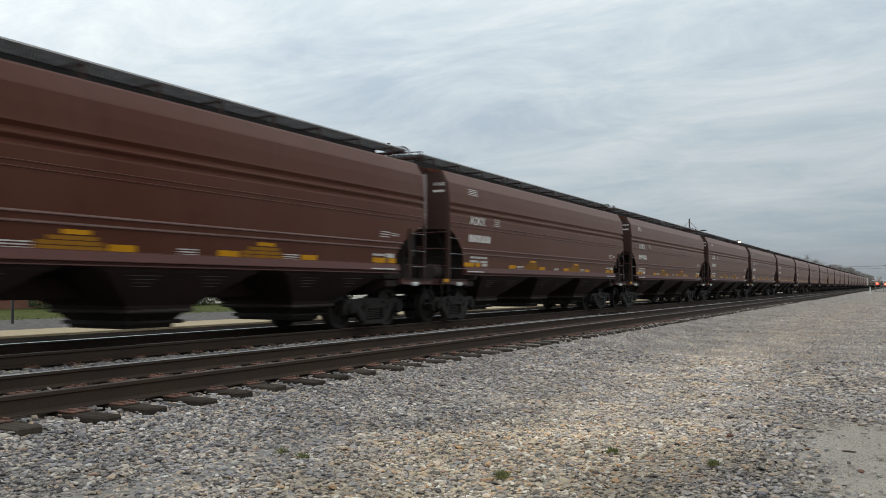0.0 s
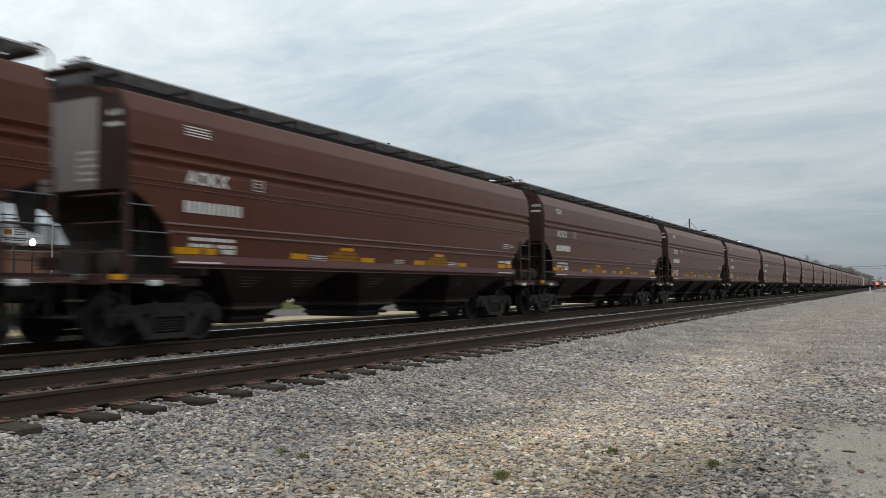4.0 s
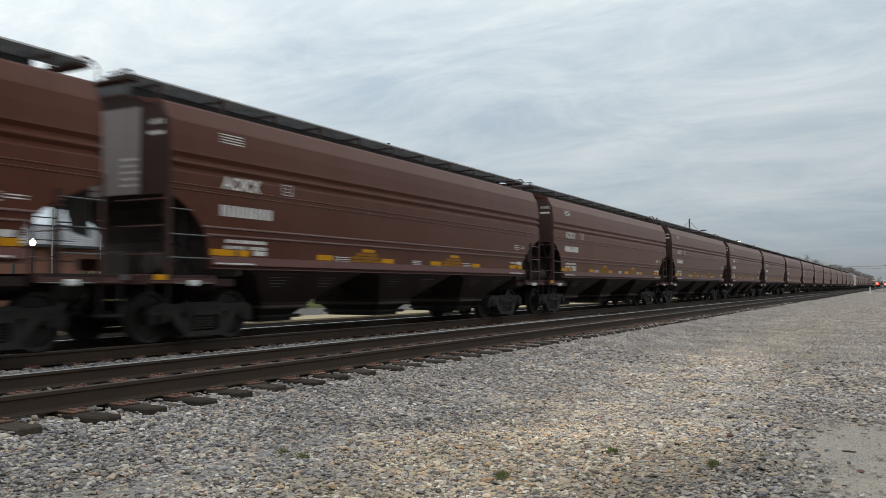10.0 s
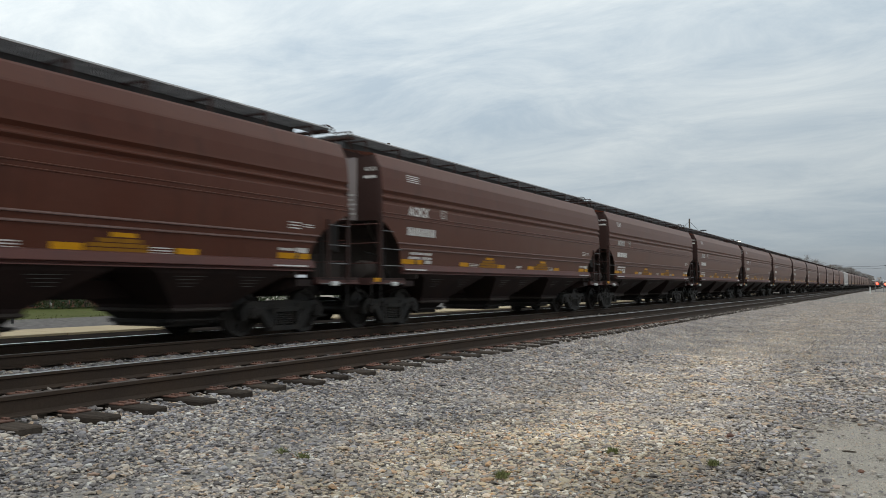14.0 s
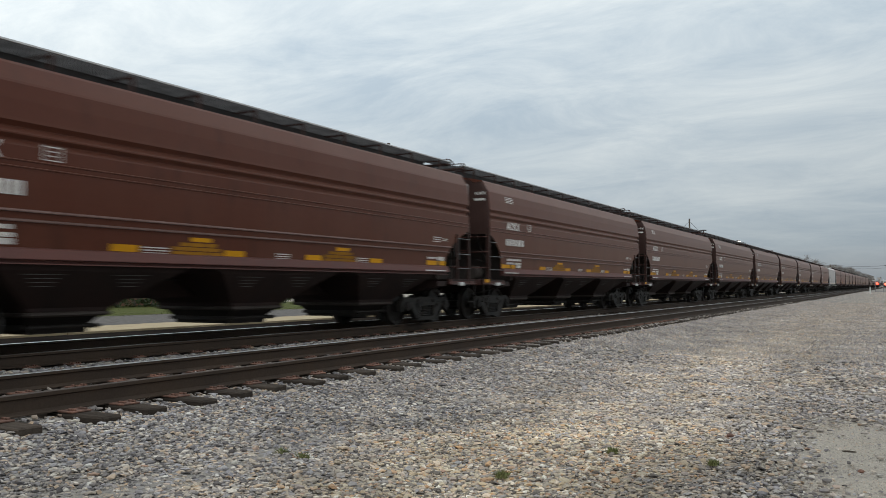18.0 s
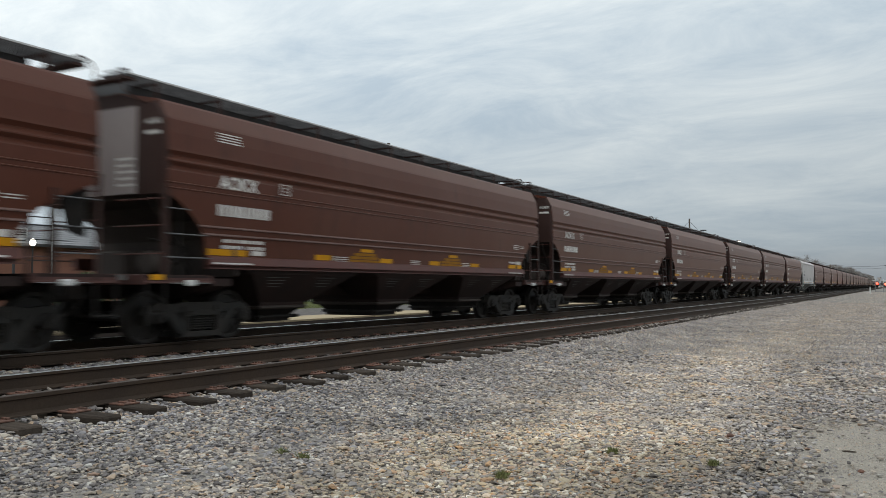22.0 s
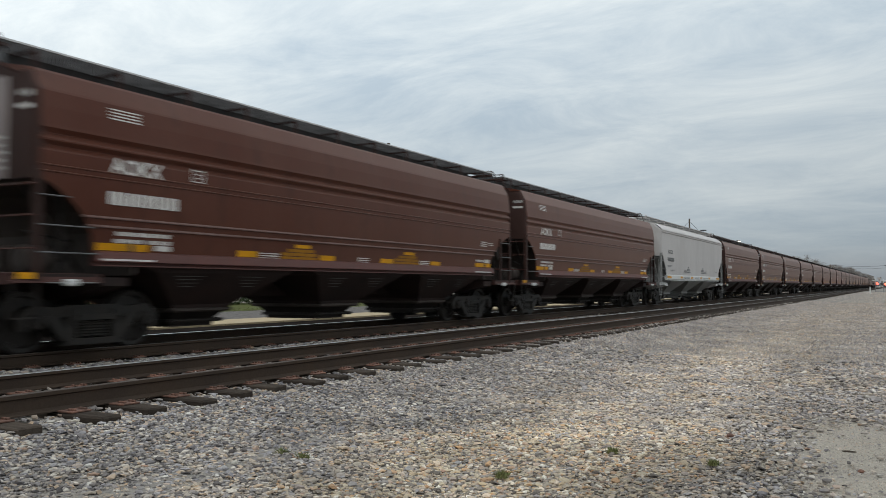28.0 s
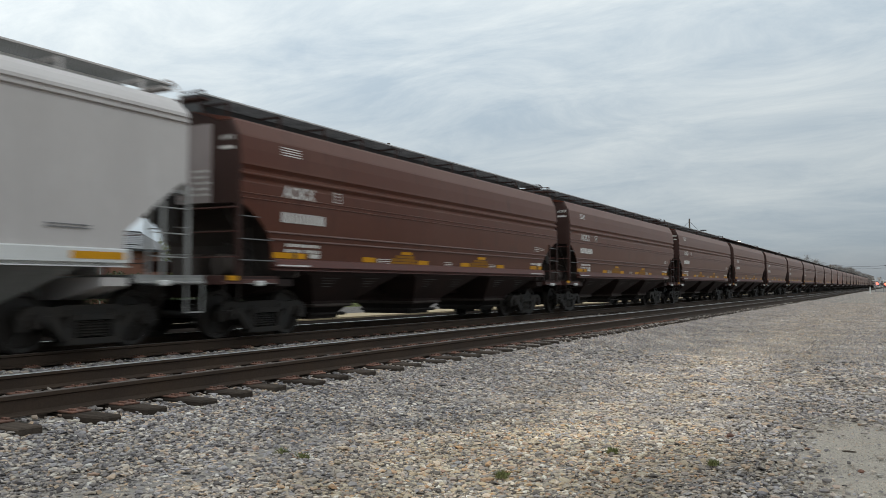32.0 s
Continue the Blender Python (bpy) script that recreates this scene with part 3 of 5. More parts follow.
# ---- ballast stones ----
def make_stones():
    bm = bmesh.new()
    bmesh.ops.create_icosphere(bm, subdivisions=1, radius=1)
    bm.verts.index_update()
    round_v = np.array([v.co[:] for v in bm.verts])
    round_f = np.array([[v.index for v in f.verts] for f in bm.faces])
    bm.free()
    low = round_v[round_f].mean(1)[:, 2] < -0.5
    round_f = round_f[~low]
    ring = [(math.cos(i * 1.2566), math.sin(i * 1.2566), -1.1) for i in range(5)]
    cap_v = np.array(ring + [(0.15, 0.1, 1.0)])
    cap_f = np.array([(i, (i + 1) % 5, 5) for i in range(5)])
    rng = np.random.default_rng(11)

    def cover(name, label, x0, x1, y0, y1, step, size, keep, top=0.0, blocks=False, mat=BALLAST, flat=1.0):
        base, tris = (cap_v, cap_f) if blocks else (round_v, round_f)
        xs, ys = np.meshgrid(np.arange(x0, x1, step), np.arange(y0, y1, step))
        x = xs.ravel() + rng.uniform(-0.5, 0.5, xs.size) * step
        y = ys.ravel() + rng.uniform(-0.5, 0.5, xs.size) * step
        ok = keep(x, y, rng.random(x.size))
        x, y = x[ok], y[ok]
        n = x.size
        z = np.interp(x, [-15.2, -13.4, -6.3, -5.75, -5.3, -4.2, -3.0, 5], [0, RAIL - 0.255, RAIL - 0.25, RAIL - 0.252, RAIL - 0.292, 0.03, 0, 0]) + top
        r = size * rng.lognormal(0, 0.28, n)
        jag = base[None] * rng.uniform(0.65, 1.25, (n, base.shape[0], 3 if blocks else 1))
        jag = jag * np.stack([rng.uniform(0.9, 1.6, n), rng.uniform(0.65, 1.05, n), flat * rng.uniform(0.34, 0.62, n)], 1)[:, None]
        a = rng.uniform(0, 2 * np.pi, n)
        b = rng.normal(0, 0.16 if blocks else 0.35, n)
        ca, sa, cb, sb = np.cos(a)[:, None], np.sin(a)[:, None], np.cos(b)[:, None], np.sin(b)[:, None]
        px, py, pz = jag[..., 0], jag[..., 1], jag[..., 2]
        py, pz = py * cb - pz * sb, py * sb + pz * cb
        px, py = px * ca - py * sa, px * sa + py * ca
        v = np.stack([px, py, pz], 2) * r[:, None, None]
        v += np.stack([x, y, z + r * rng.uniform(0.0 if blocks else -0.1, 0.45 * flat if blocks else 0.75, n)], 1)[:, None]
        f = tris[None] + (np.arange(n) * base.shape[0])[:, None, None]
        me = bpy.data.meshes.new(name)
        v, f = v.reshape(-1, 3), f.reshape(-1, 3)
        me.vertices.add(len(v))
        me.vertices.foreach_set("co", v.ravel())
        me.loops.add(f.size)
        me.loops.foreach_set("vertex_index", f.ravel().astype(np.int32))
        me.polygons.add(len(f))
        me.polygons.foreach_set("loop_start", (np.arange(len(f)) * 3).astype(np.int32))
        me.polygons.foreach_set("use_smooth", [False] * len(f))
        me.update(calc_edges=True)
        me.materials.append(mat)
        tagged(new(name, me), label, "gravel", kind="stuff")

    def on_tie(x, y, reach):
        k = (y - TIE_FIRST) / TIE_STEP
        return (np.abs(k - np.round(k)) * TIE_STEP < 0.15) & ((np.abs(x - NEAR) < reach) | (np.abs(x - LINE) < reach))

    def open_ground(x, y, u):
        seen = (x < 0.45 - 0.03 * y) | (x < 0.2) | (y > 29)
        seen &= x > -0.75 * y - 2.9
        bare = np.clip((x + 1.25 + 0.30 * np.sin(y * 0.9 + 0.5)) / 0.95, 0, 1) ** 0.7 * np.clip((11.5 - y) / 3.0, 0.35, 1)
        return seen & (u > bare * 0.985) & ~(on_tie(x, y, 1.36) & (u > 0.015))

    cover("ballast_stones", "loose angular grey, tan and rusty ballast stones", -6.2, 0.5, 2.6, 8.0, 0.0240, 0.0160, open_ground)
    cover("ballast_stones", "loose angular grey and tan ballast stones", -6.2, 0.4, 8.0, 11.5, 0.0285, 0.0190, open_ground, mat=MIDDLING)
    cover("ballast_stones", "loose grey and tan ballast stones", -6.2, 0.4, 11.5, 16, 0.0310, 0.0215, open_ground, mat=MIDDLING)
    cover("ballast_stones", "loose grey and tan gravel stones, tones faded with distance", -6.2, 0.3, 16, 29, 0.037, 0.025, open_ground, blocks=True, mat=MIDDLING, flat=1.1)
    cover("ballast_stones", "grey gravel stones beside the track, tones faded with distance", -6.2, 1.5, 29, 70, 0.075, 0.044, open_ground, blocks=True, mat=FADED, flat=0.9)
    cover("ballast_stones", "far gravel along the track, tones faded with distance", -6.2, 3.5, 70, 190, 0.26, 0.055, open_ground, blocks=True, mat=FADED, flat=0.5)

    def dirt(x, y, u):
        bare = np.clip((x + 1.45 + 0.30 * np.sin(y * 0.9 + 0.5)) / 0.6, 0, 1)
        return (u < bare * 0.6) & (x < 0.45 - 0.03 * y + 0.25)

    cover("pebbles", "small tan pebbles trodden into bare dirt", -1.7, 0.6, 4.6, 13.0, 0.021, 0.0075, dirt, -0.012, blocks=True, mat=FADED)

    def aside(x, y, u):
        edge = -1.45 - 0.30 * np.sin(y * 0.9 + 0.5)
        return (x < edge) & ((y < 2.7) | (x < -0.75 * y - 2.9)) & ~on_tie(x, y, 1.33)

    cover("ballast_stones", "loose grey and tan ballast stones by the track", -6.2, -0.8, -3.0, 4.5, 0.05, 0.028, aside, blocks=True)

    def between(x, y, u):
        rails = (np.abs(x - NEAR - 0.7525) > 0.085) & (np.abs(x - NEAR + 0.7525) > 0.085) & (np.abs(x - LINE - 0.7525) > 0.085)
        return rails & (~on_tie(x, y, 1.32) | (u < 0.06))

    def middle(x, y, u):
        return (x > LINE + 1.15 + 0.25 * u) & (x < NEAR - 1.15 - 0.25 * u)

    cover("track_ballast", "grey ballast stones heaped between the two tracks", -9.9, -8.3, 3.5, 14, 0.040, 0.026, middle, 0.066)
    cover("track_ballast", "grey ballast stones between the two tracks", -9.9, -8.3, 14, 30, 0.042, 0.027, middle, 0.066, blocks=True, mat=MIDDLING)
    cover("track_ballast", "grey ballast stones between rails and sleepers", -8.45, -6.35, 3.5, 13, 0.036, 0.021, between, 0.034, mat=OILY)
    cover("track_ballast", "grey ballast stones at the sleeper ends", -6.35, -6.0, 3.5, 13, 0.034, 0.020, between, 0.012)
    cover("track_ballast", "grey ballast stones among the sleepers", -10.25, -8.45, 3.5, 22, 0.04, 0.022, between, 0.03, blocks=True, mat=OILY)
    cover("track_ballast", "grey ballast stones between rails and sleepers", -8.45, -6.0, 13, 22, 0.04, 0.024, between, 0.036, blocks=True, mat=OILY)
    cover("track_ballast", "grey ballast stones between the two tracks", -10.25, -6.0, 22, 60, 0.08, 0.04, between, 0.03, blocks=True, mat=FADED)


make_stones()


# ---- hopper cars ----
def cut_back(z, straight):
    """How far a side sheet stops short of the car's end, by height."""
    pts = [(0, 0.90), (1.42, 0.85), (1.60, 0.81), (1.80, 0.70), (1.94, 0.56), (2.06, 0.40), (2.18, 0.21), (2.28, 0.0), (9, 0.0)] if not straight else [(0, 0.88), (1.42, 0.87), (1.66, 0.85), (2.42, 0.12), (2.5, 0.0), (9, 0.0)]
    for (a, ya), (b, yb) in zip(pts, pts[1:]):
        if a <= z <= b:
            return ya + (yb - ya) * (z - a) / (b - a)
    return 0.0


BROWN_PROFILE = [(1.510, 1.30), (1.524, 1.42), (1.545, 1.60), (1.556, 1.70), (1.565, 1.80), (1.577, 1.94), (1.582, 2.0), (1.586, 2.06), (1.590, 2.12), (1.594, 2.18), (1.599, 2.28), (1.600, 2.355), (1.616, 2.362), (1.614, 2.372), (1.600, 2.380), (1.600, 2.437), (1.616, 2.444), (1.614, 2.454), (1.600, 2.462),
                 (1.600, 2.630), (1.552, 2.700), (1.552, 2.715), (1.610, 2.765), (1.610, 2.785), (1.552, 2.855), (1.552, 2.870), (1.606, 2.930), (1.600, 2.97), (1.578, 3.20), (1.546, 3.41), (1.530, 3.445), (1.405, 3.675), (1.378, 3.712)]
GREY_PROFILE = [(1.58, 1.40), (1.58, 1.55), (1.58, 1.66), (1.585, 1.95), (1.59, 2.2), (1.59, 2.42), (1.59, 2.5), (1.59, 3.34), (1.560, 3.35), (1.560, 3.375), (1.615, 3.385), (1.615, 3.425), (1.570, 3.44), (1.570, 3.46), (1.610, 3.47), (1.60, 3.52), (1.54, 3.585), (1.42, 3.69), (1.24, 3.80)]


def face(z):
    """How far out the brown side stands at a height."""
    for (a, za), (b, zb) in zip(BROWN_PROFILE, BROWN_PROFILE[1:]):
        if za <= z <= zb:
            return a + (b - a) * (z - za) / max(zb - za, 1e-6)
    return 1.6


REAR = 1.35            # the cut is deeper at the trailing end


def side_sheet(profile, side, straight, long):
    s = shape()
    n = len(profile)
    verts = []
    for inset in (0.0, 0.02):
        for x, z in profile:
            c = cut_back(z, straight)
            c = c if side > 0 or c == 0 else 0.75 + c * 1.2
            verts += [(side * (x - inset), c, z), (side * (x - inset), long - c * REAR, z)]
    faces = []
    for i in range(n - 1):
        a = 2 * i
        faces.append((a, a + 1, a + 3, a + 2))
        b = 2 * n + 2 * i
        faces.append((b, b + 2, b + 3, b + 1))
        faces.append((a, a + 2, b + 2, b))
        faces.append((a + 1, b + 1, b + 3, a + 3))
    faces += [(0, 2 * n, 2 * n + 1, 1), (2 * n - 2, 2 * n - 1, 4 * n - 1, 4 * n - 2)]
    return add(s, verts, faces)


def patch(s, y0, y1, z0, z1, x=None):
    """One thin painted bar on the side, leaning as the side does there."""
    a, b = (face(z0), face(z1)) if x is None else (x, x)
    verts = [(a - 0.004, y0, z0), (a - 0.004, y1, z0), (b - 0.004, y1, z1), (b - 0.004, y0, z1), (a + 0.005, y0, z0), (a + 0.005, y1, z0), (b + 0.005, y1, z1), (b + 0.005, y0, z1)]
    return add(s, verts, [(0, 1, 2, 3), (4, 7, 6, 5), (0, 4, 5, 1), (1, 5, 6, 2), (2, 6, 7, 3), (3, 7, 4, 0)])


def mark(y0, y1, z0, z1, x=None):
    return patch(shape(), y0, y1, z0, z1, x)


def bars(y0, y1, z0, z1, rows, x=None, fill=0.5, trim=()):
    """Rows of writing too small to read."""
    s = shape()
    step = (z1 - z0) / rows
    for i in range(rows):
        a, b = (trim[i] if i < len(trim) else (0, 0))
        patch(s, y0 + a, y1 - b, z0 + i * step, z0 + (i + fill) * step, x)
    return s


def words(y0, z0, h, lengths, x=None):
    """A line of short bars, one for each word."""
    s = shape()
    for w in lengths:
        patch(s, y0, y0 + w, z0, z0 + h, x)
        y0 += w + h * 0.55
    return s


def digits(y0, y1, z0, z1, count, x=None):
    """A number that is not lettered: two upright bars in the place of each figure, joined by a hair line."""
    w = (y1 - y0) / count
    loop = []
    for i in range(count):
        for f in (0.0, 0.48):
            a, b = y0 + (i + f) * w, y0 + (i + f + 0.34) * w
            loop += [(a, z0 + 0.006), (a, z1), (b, z1), (b, z0 + 0.006)]
    loop = [(y0, z0)] + loop[1:-1] + [(loop[-1][0], z0)]
    x = face((z0 + z1) / 2) if x is None else x
    return prism(shape(), loop, "x", x - 0.004, x + 0.006)


def loft(s, loops):
    """Closed loops of points joined one to the next, shut at both ends."""
    n = len(loops[0])
    verts = [p for loop in loops for p in loop]
    faces = [(k * n + i, k * n + (i + 1) % n, (k + 1) * n + (i + 1) % n, (k + 1) * n + i) for k in range(len(loops) - 1) for i in range(n)]
    return add(s, verts, faces + [tuple(range(n))[::-1], tuple(range((len(loops) - 1) * n, len(loops) * n))])


def letters(text, y0, y1, z0, z1, x=1.607, depth=0.004):
    cu = bpy.data.curves.new("letters", "FONT")
    cu.body, cu.extrude, cu.resolution_u, cu.offset = text, 0.5, 2, 0.022
    ob = new("letters", cu)
    me = bpy.data.meshes.new_from_object(ob.evaluated_get(bpy.context.evaluated_depsgraph_get()))
    bpy.data.objects.remove(ob)
    vs = [v.co.copy() for v in me.vertices]
    xa, xb = min(v.x for v in vs), max(v.x for v in vs)
    ya, yb = min(v.y for v in vs), max(v.y for v in vs)
    verts = [(x + (0.5 + v.z) * depth, y0 + (v.x - xa) / (xb - xa) * (y1 - y0), z0 + (v.y - ya) / (yb - ya) * (z1 - z0)) for v in vs]
    return verts, [tuple(p.vertices) for p in me.polygons]


def truck(parent, y):
    """Bolster with side frames, springs and two wheelsets."""
    t = shape()
    box(t, -1.0, 1.0, -0.17, 0.17, 0.36, 0.56, 0.03)
    tube(t, (0, 0, 0.5), (0, 0, 0.72), 0.2, 16)
    truck_ob = part("truck", t, CAST, parent, "black cast steel three-piece truck", m=pose(0, y, 0))
    side = shape()
    prism(side, [(-1.12, 0.30), (-1.16, 0.46), (-1.08, 0.58), (-0.94, 0.64), (-0.60, 0.61), (-0.40, 0.64), (0.40, 0.64), (0.60, 0.61), (0.94, 0.64), (1.08, 0.58), (1.16, 0.46), (1.12, 0.30), (1.04, 0.30), (1.02, 0.46), (0.78, 0.46), (0.70, 0.42), (0.40, 0.50), (-0.40, 0.50), (-0.70, 0.42), (-0.78, 0.46), (-1.02, 0.46), (-1.04, 0.30)], "x", -0.07, 0.08)
    for k in (-1, 1):
        prism(side, [(k * 0.80, 0.48), (k * 0.72, 0.40), (k * 0.50, 0.17), (k * 0.38, 0.10), (k * 0.28, 0.18), (k * 0.40, 0.30), (k * 0.58, 0.52)], "x", -0.06, 0.10)
        prism(side, [(k * 0.31, 0.14), (k * 0.41, 0.14), (k * 0.41, 0.58), (k * 0.31, 0.58)], "x", -0.06, 0.11)
    prism(side, [(-0.48, 0.09), (0.48, 0.09), (0.40, 0.18), (-0.40, 0.18)], "x", -0.08, 0.12)
    prism(side, [(-0.31, 0.43), (0.31, 0.43), (0.28, 0.51), (-0.28, 0.51)], "x", -0.05, 0.13)
    me = mesh_of("side_frame", side, CAST)
    spring = shape()
    coils = [(0.062 if k % 2 else 0.040, 0.190 + k * 0.0195) for k in range(13)]
    prism(spring, coils + [(-0.05, 0.424), (-0.05, 0.190)], "y", -0.235, 0.235)
    springs = mesh_of("spring_nest", spring, CAST)
    for k in (-1, 1):
        beam = box(shape(), -0.92, 0.92, -0.06, 0.06, 0.26, 0.50, 0.02)
        for sx in (-0.745, 0.745):
            box(beam, sx - 0.06, sx + 0.06, min(0, k * 0.10), max(0, k * 0.10), 0.22, 0.56, 0.01)
        part("brake_beam", beam, GRIME, truck_ob, m=pose(0, k * 0.36, 0))
    caps = mesh_of("journal_cap", lathe(shape(), [(0, 0.115), (0.06, 0.115), (0.075, 0.095), (0.075, 0.05), (0.09, 0.045), (0.09, 0.0)], "x", 14), GRIME)
    for sx in (-1, 1):
        fr = new("side_frame", me)
        fr.parent = truck_ob
        fr.matrix_basis = pose(sx * 0.99, 0, 0, 0, 0, 0 if sx > 0 else 180)
        sp = new("spring_nest", springs)
        sp.parent = truck_ob
        sp.matrix_basis = pose(sx * 1.03, 0, 0)
        for wy in (-0.9, 0.9):
            c = new("journal_cap", caps)
            c.parent = truck_ob
            c.matrix_basis = pose(sx * 1.05, wy, 0.43, 0, 0, 0 if sx > 0 else 180)
    ws = shape()
    tube(ws, (-1.05, 0, 0), (1.05, 0, 0), 0.085, 8)
    for sx in (-1, 1):
        lathe(ws, [(sx * 0.80, 0.0), (sx * 0.80, 0.12), (sx * 0.765, 0.14), (sx * 0.745, 0.33), (sx * 0.800, 0.355), (sx * 0.803, WHEEL - 0.012), (sx * 0.795, WHEEL - 0.002), (sx * 0.705, WHEEL), (sx * 0.690, WHEEL + 0.026), (sx * 0.668, WHEEL + 0.024), (sx * 0.665, 0.35), (sx * 0.71, 0.33), (sx * 0.72, 0.14), (sx * 0.66, 0.12), (sx * 0.66, 0.0)], "x", 22)
        for k in range(3):
            a = k * 2 * math.pi / 3
            box(ws, sx * 0.80 - 0.004, sx * 0.80 + 0.006, 0.24 * math.cos(a) - 0.03, 0.24 * math.cos(a) + 0.03, 0.24 * math.sin(a) - 0.03, 0.24 * math.sin(a) + 0.03)
    wheels = mesh_of("wheelset", ws, TREAD, True)
    for wy in (-0.9, 0.9):
        w = new("wheelset", wheels)
        w.parent = truck_ob
        w.matrix_basis = pose(0, wy, WHEEL)
        w["spin"] = wy
    return truck_ob


def coupler(parent, y, way):
    s = shape()
    box(s, -0.09, 0.09, min(y, y + way * 0.75), max(y, y + way * 0.75), 0.72, 0.90, 0.02)
    box(s, -0.17, 0.17, min(y + way * 0.52, y + way * 0.88), max(y + way * 0.52, y + way * 0.88), 0.66, 0.96, 0.05)
    part("coupler", s, GRIME, parent, "dark cast coupler")
    h = shape()
    pts = [(0.32, y + way * 0.3, 0.78), (0.34, y + way * 0.45, 0.6), (0.33, y + way * 0.6, 0.47), (0.30, y + way * 0.75, 0.44)]
    for a, b in zip(pts, pts[1:]):
        tube(h, a, b, 0.022, 6)
    part("air_hose", h, GRIME, parent)


def hopper_car(grey=False, simple=False):
    long = BODY + 0.45 if grey else BODY
    paint, endp, sillp, lowp = (SILVER, SILVER_END, SILVER_SILL, SILVER_LOW) if grey else (OXIDE, OXIDE_END, SILL, UNDER)
    label = "light grey covered hopper car with black lettering" if grey else "oxide brown covered hopper car with white lettering and yellow reflectors"
    car = empty("hopper_car", label, "hopper car", pose(LINE, 0, RAIL), group="cars of the freight train")
    profile = GREY_PROFILE if grey else BROWN_PROFILE
    top = profile[-1]
    for sx in (1, -1):
        part("side_sheet", side_sheet(profile, sx, grey, long), paint, car, "grey ribless side" if grey else "brown side with pressed grooves")
        sill = shape()
        z0, z1 = (1.22, 1.40) if grey else (1.232, 1.362)
        lean = 1.625 if grey else 1.592
        prism(sill, [(sx * 1.50, z0 - 0.060), (sx * 1.50, z1 + 0.018), (sx * (1.54 if not grey else 1.60), z1 + 0.018), (sx * lean, z1), (sx * (1.625 if grey else 1.632), z0 + 0.012), (sx * (1.625 if grey else 1.632), z0), (sx * 1.535, z0 - 0.004), (sx * 1.535, z0 - 0.042), (sx * 1.606, z0 - 0.046), (sx * 1.612, z0 - 0.060)], "y", 0.86, long - 1.10)
        part("side_sill", sill, sillp, car)
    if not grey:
        # Ribs are painted paler than the side to carry the sky's highlight.
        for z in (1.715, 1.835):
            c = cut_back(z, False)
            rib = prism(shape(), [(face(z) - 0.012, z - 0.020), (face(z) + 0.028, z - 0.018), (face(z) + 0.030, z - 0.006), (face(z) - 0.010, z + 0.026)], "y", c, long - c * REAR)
            part("side_rib", rib, RIB_LIGHT, car, "pressed rib, pale from a painted highlight")
    # roof, rising to the middle, with ribs across
    roof = shape()
    prism(roof, [(-top[0], top[1] - 0.03), (top[0], top[1] - 0.03), (top[0], top[1]), (0.55, 3.88), (-0.55, 3.88), (-top[0], top[1])], "y", 0.0, long)
    part("roof", roof, paint, car)
    for e, way in ((0.0, -1), (long, 1)):
        peak = [(1.10, top[1] - 0.02), (0.55, 3.86), (-0.55, 3.86), (-1.10, top[1] - 0.02)]
        high = [(1.10, 3.64), (-1.10, 3.64)]
        end = prism(shape(), [(-1.10, 2.30), (1.10, 2.30)] + (peak if simple or grey else high), "y", e - way * 0.04, e + way * 0.03)
        part("end_wall", end, endp, car, "dusty weathered end wall")
        # The walkway's shadow on the end wall's top is painted as darker oxide.
        if not simple and not grey:
            part("end_gable", prism(shape(), [(-1.10, 3.643), (1.10, 3.643)] + peak, "y", e - way * 0.04, e + way * 0.02), DEEP, car, "end wall top with the walkway's shadow painted in")
        # Brown corners take the same dark oxide, painting in the shade between cars.
        for sx in (1, -1):
            loops = []
            for z, out in (((2.28, 1.585), (3.50, 1.585), (top[1] - 0.03, 1.235)) if grey else ((2.28, 1.588), (2.95, 1.588), (3.42, 1.545), (top[1] - 0.05, 1.40))):
                loops.append([(sx * 0.99, e - way * 0.04, z), (sx * 0.99, e + way * 0.05, z), (sx * (out - 0.10), e + way * 0.05, z), (sx * (out - 0.03), e + way * 0.035, z), (sx * out, e + way * 0.0, z), (sx * out, e - way * 0.04, z)])
            corner = loft(shape(), loops)
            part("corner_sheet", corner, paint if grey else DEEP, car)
        skin = [(0.0, 2.30), (0.50, 2.29), (0.90, 2.18), (1.20, 1.96), (1.40, 1.66), (1.48, 1.35), (1.52, 1.05)]
        loop = [(e - way * a, z) for a, z in skin] + [(e - way * (a + 0.06), z + 0.05) for a, z in skin[::-1]]
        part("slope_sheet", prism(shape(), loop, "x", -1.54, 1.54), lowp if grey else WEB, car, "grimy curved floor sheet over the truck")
        platform = box(shape(), -1.58, 1.58, min(e + way * 0.36, e - way * 0.90), max(e + way * 0.36, e - way * 0.90), 1.02, 1.06)
        part("end_platform", platform, lowp, car)
        for sx in (1, -1):
            stub = prism(shape(), [(sx * 1.50, 0.94), (sx * 1.60, 0.94), (sx * 1.60, 0.965), (sx * 1.578, 0.975), (sx * 1.578, 1.065), (sx * 1.50, 1.065)], "y", e + way * 0.38, e - way * 0.95)
            part("stub_sill", stub, SILVER_END if grey else STUB, car)
        head = box(shape(), -1.58, 1.58, min(e + way * 0.38, e + way * 0.33), max(e + way * 0.38, e + way * 0.33), 0.92, 1.07, 0.008)
        part("end_sill", head, SILVER_END if grey else STUB, car)
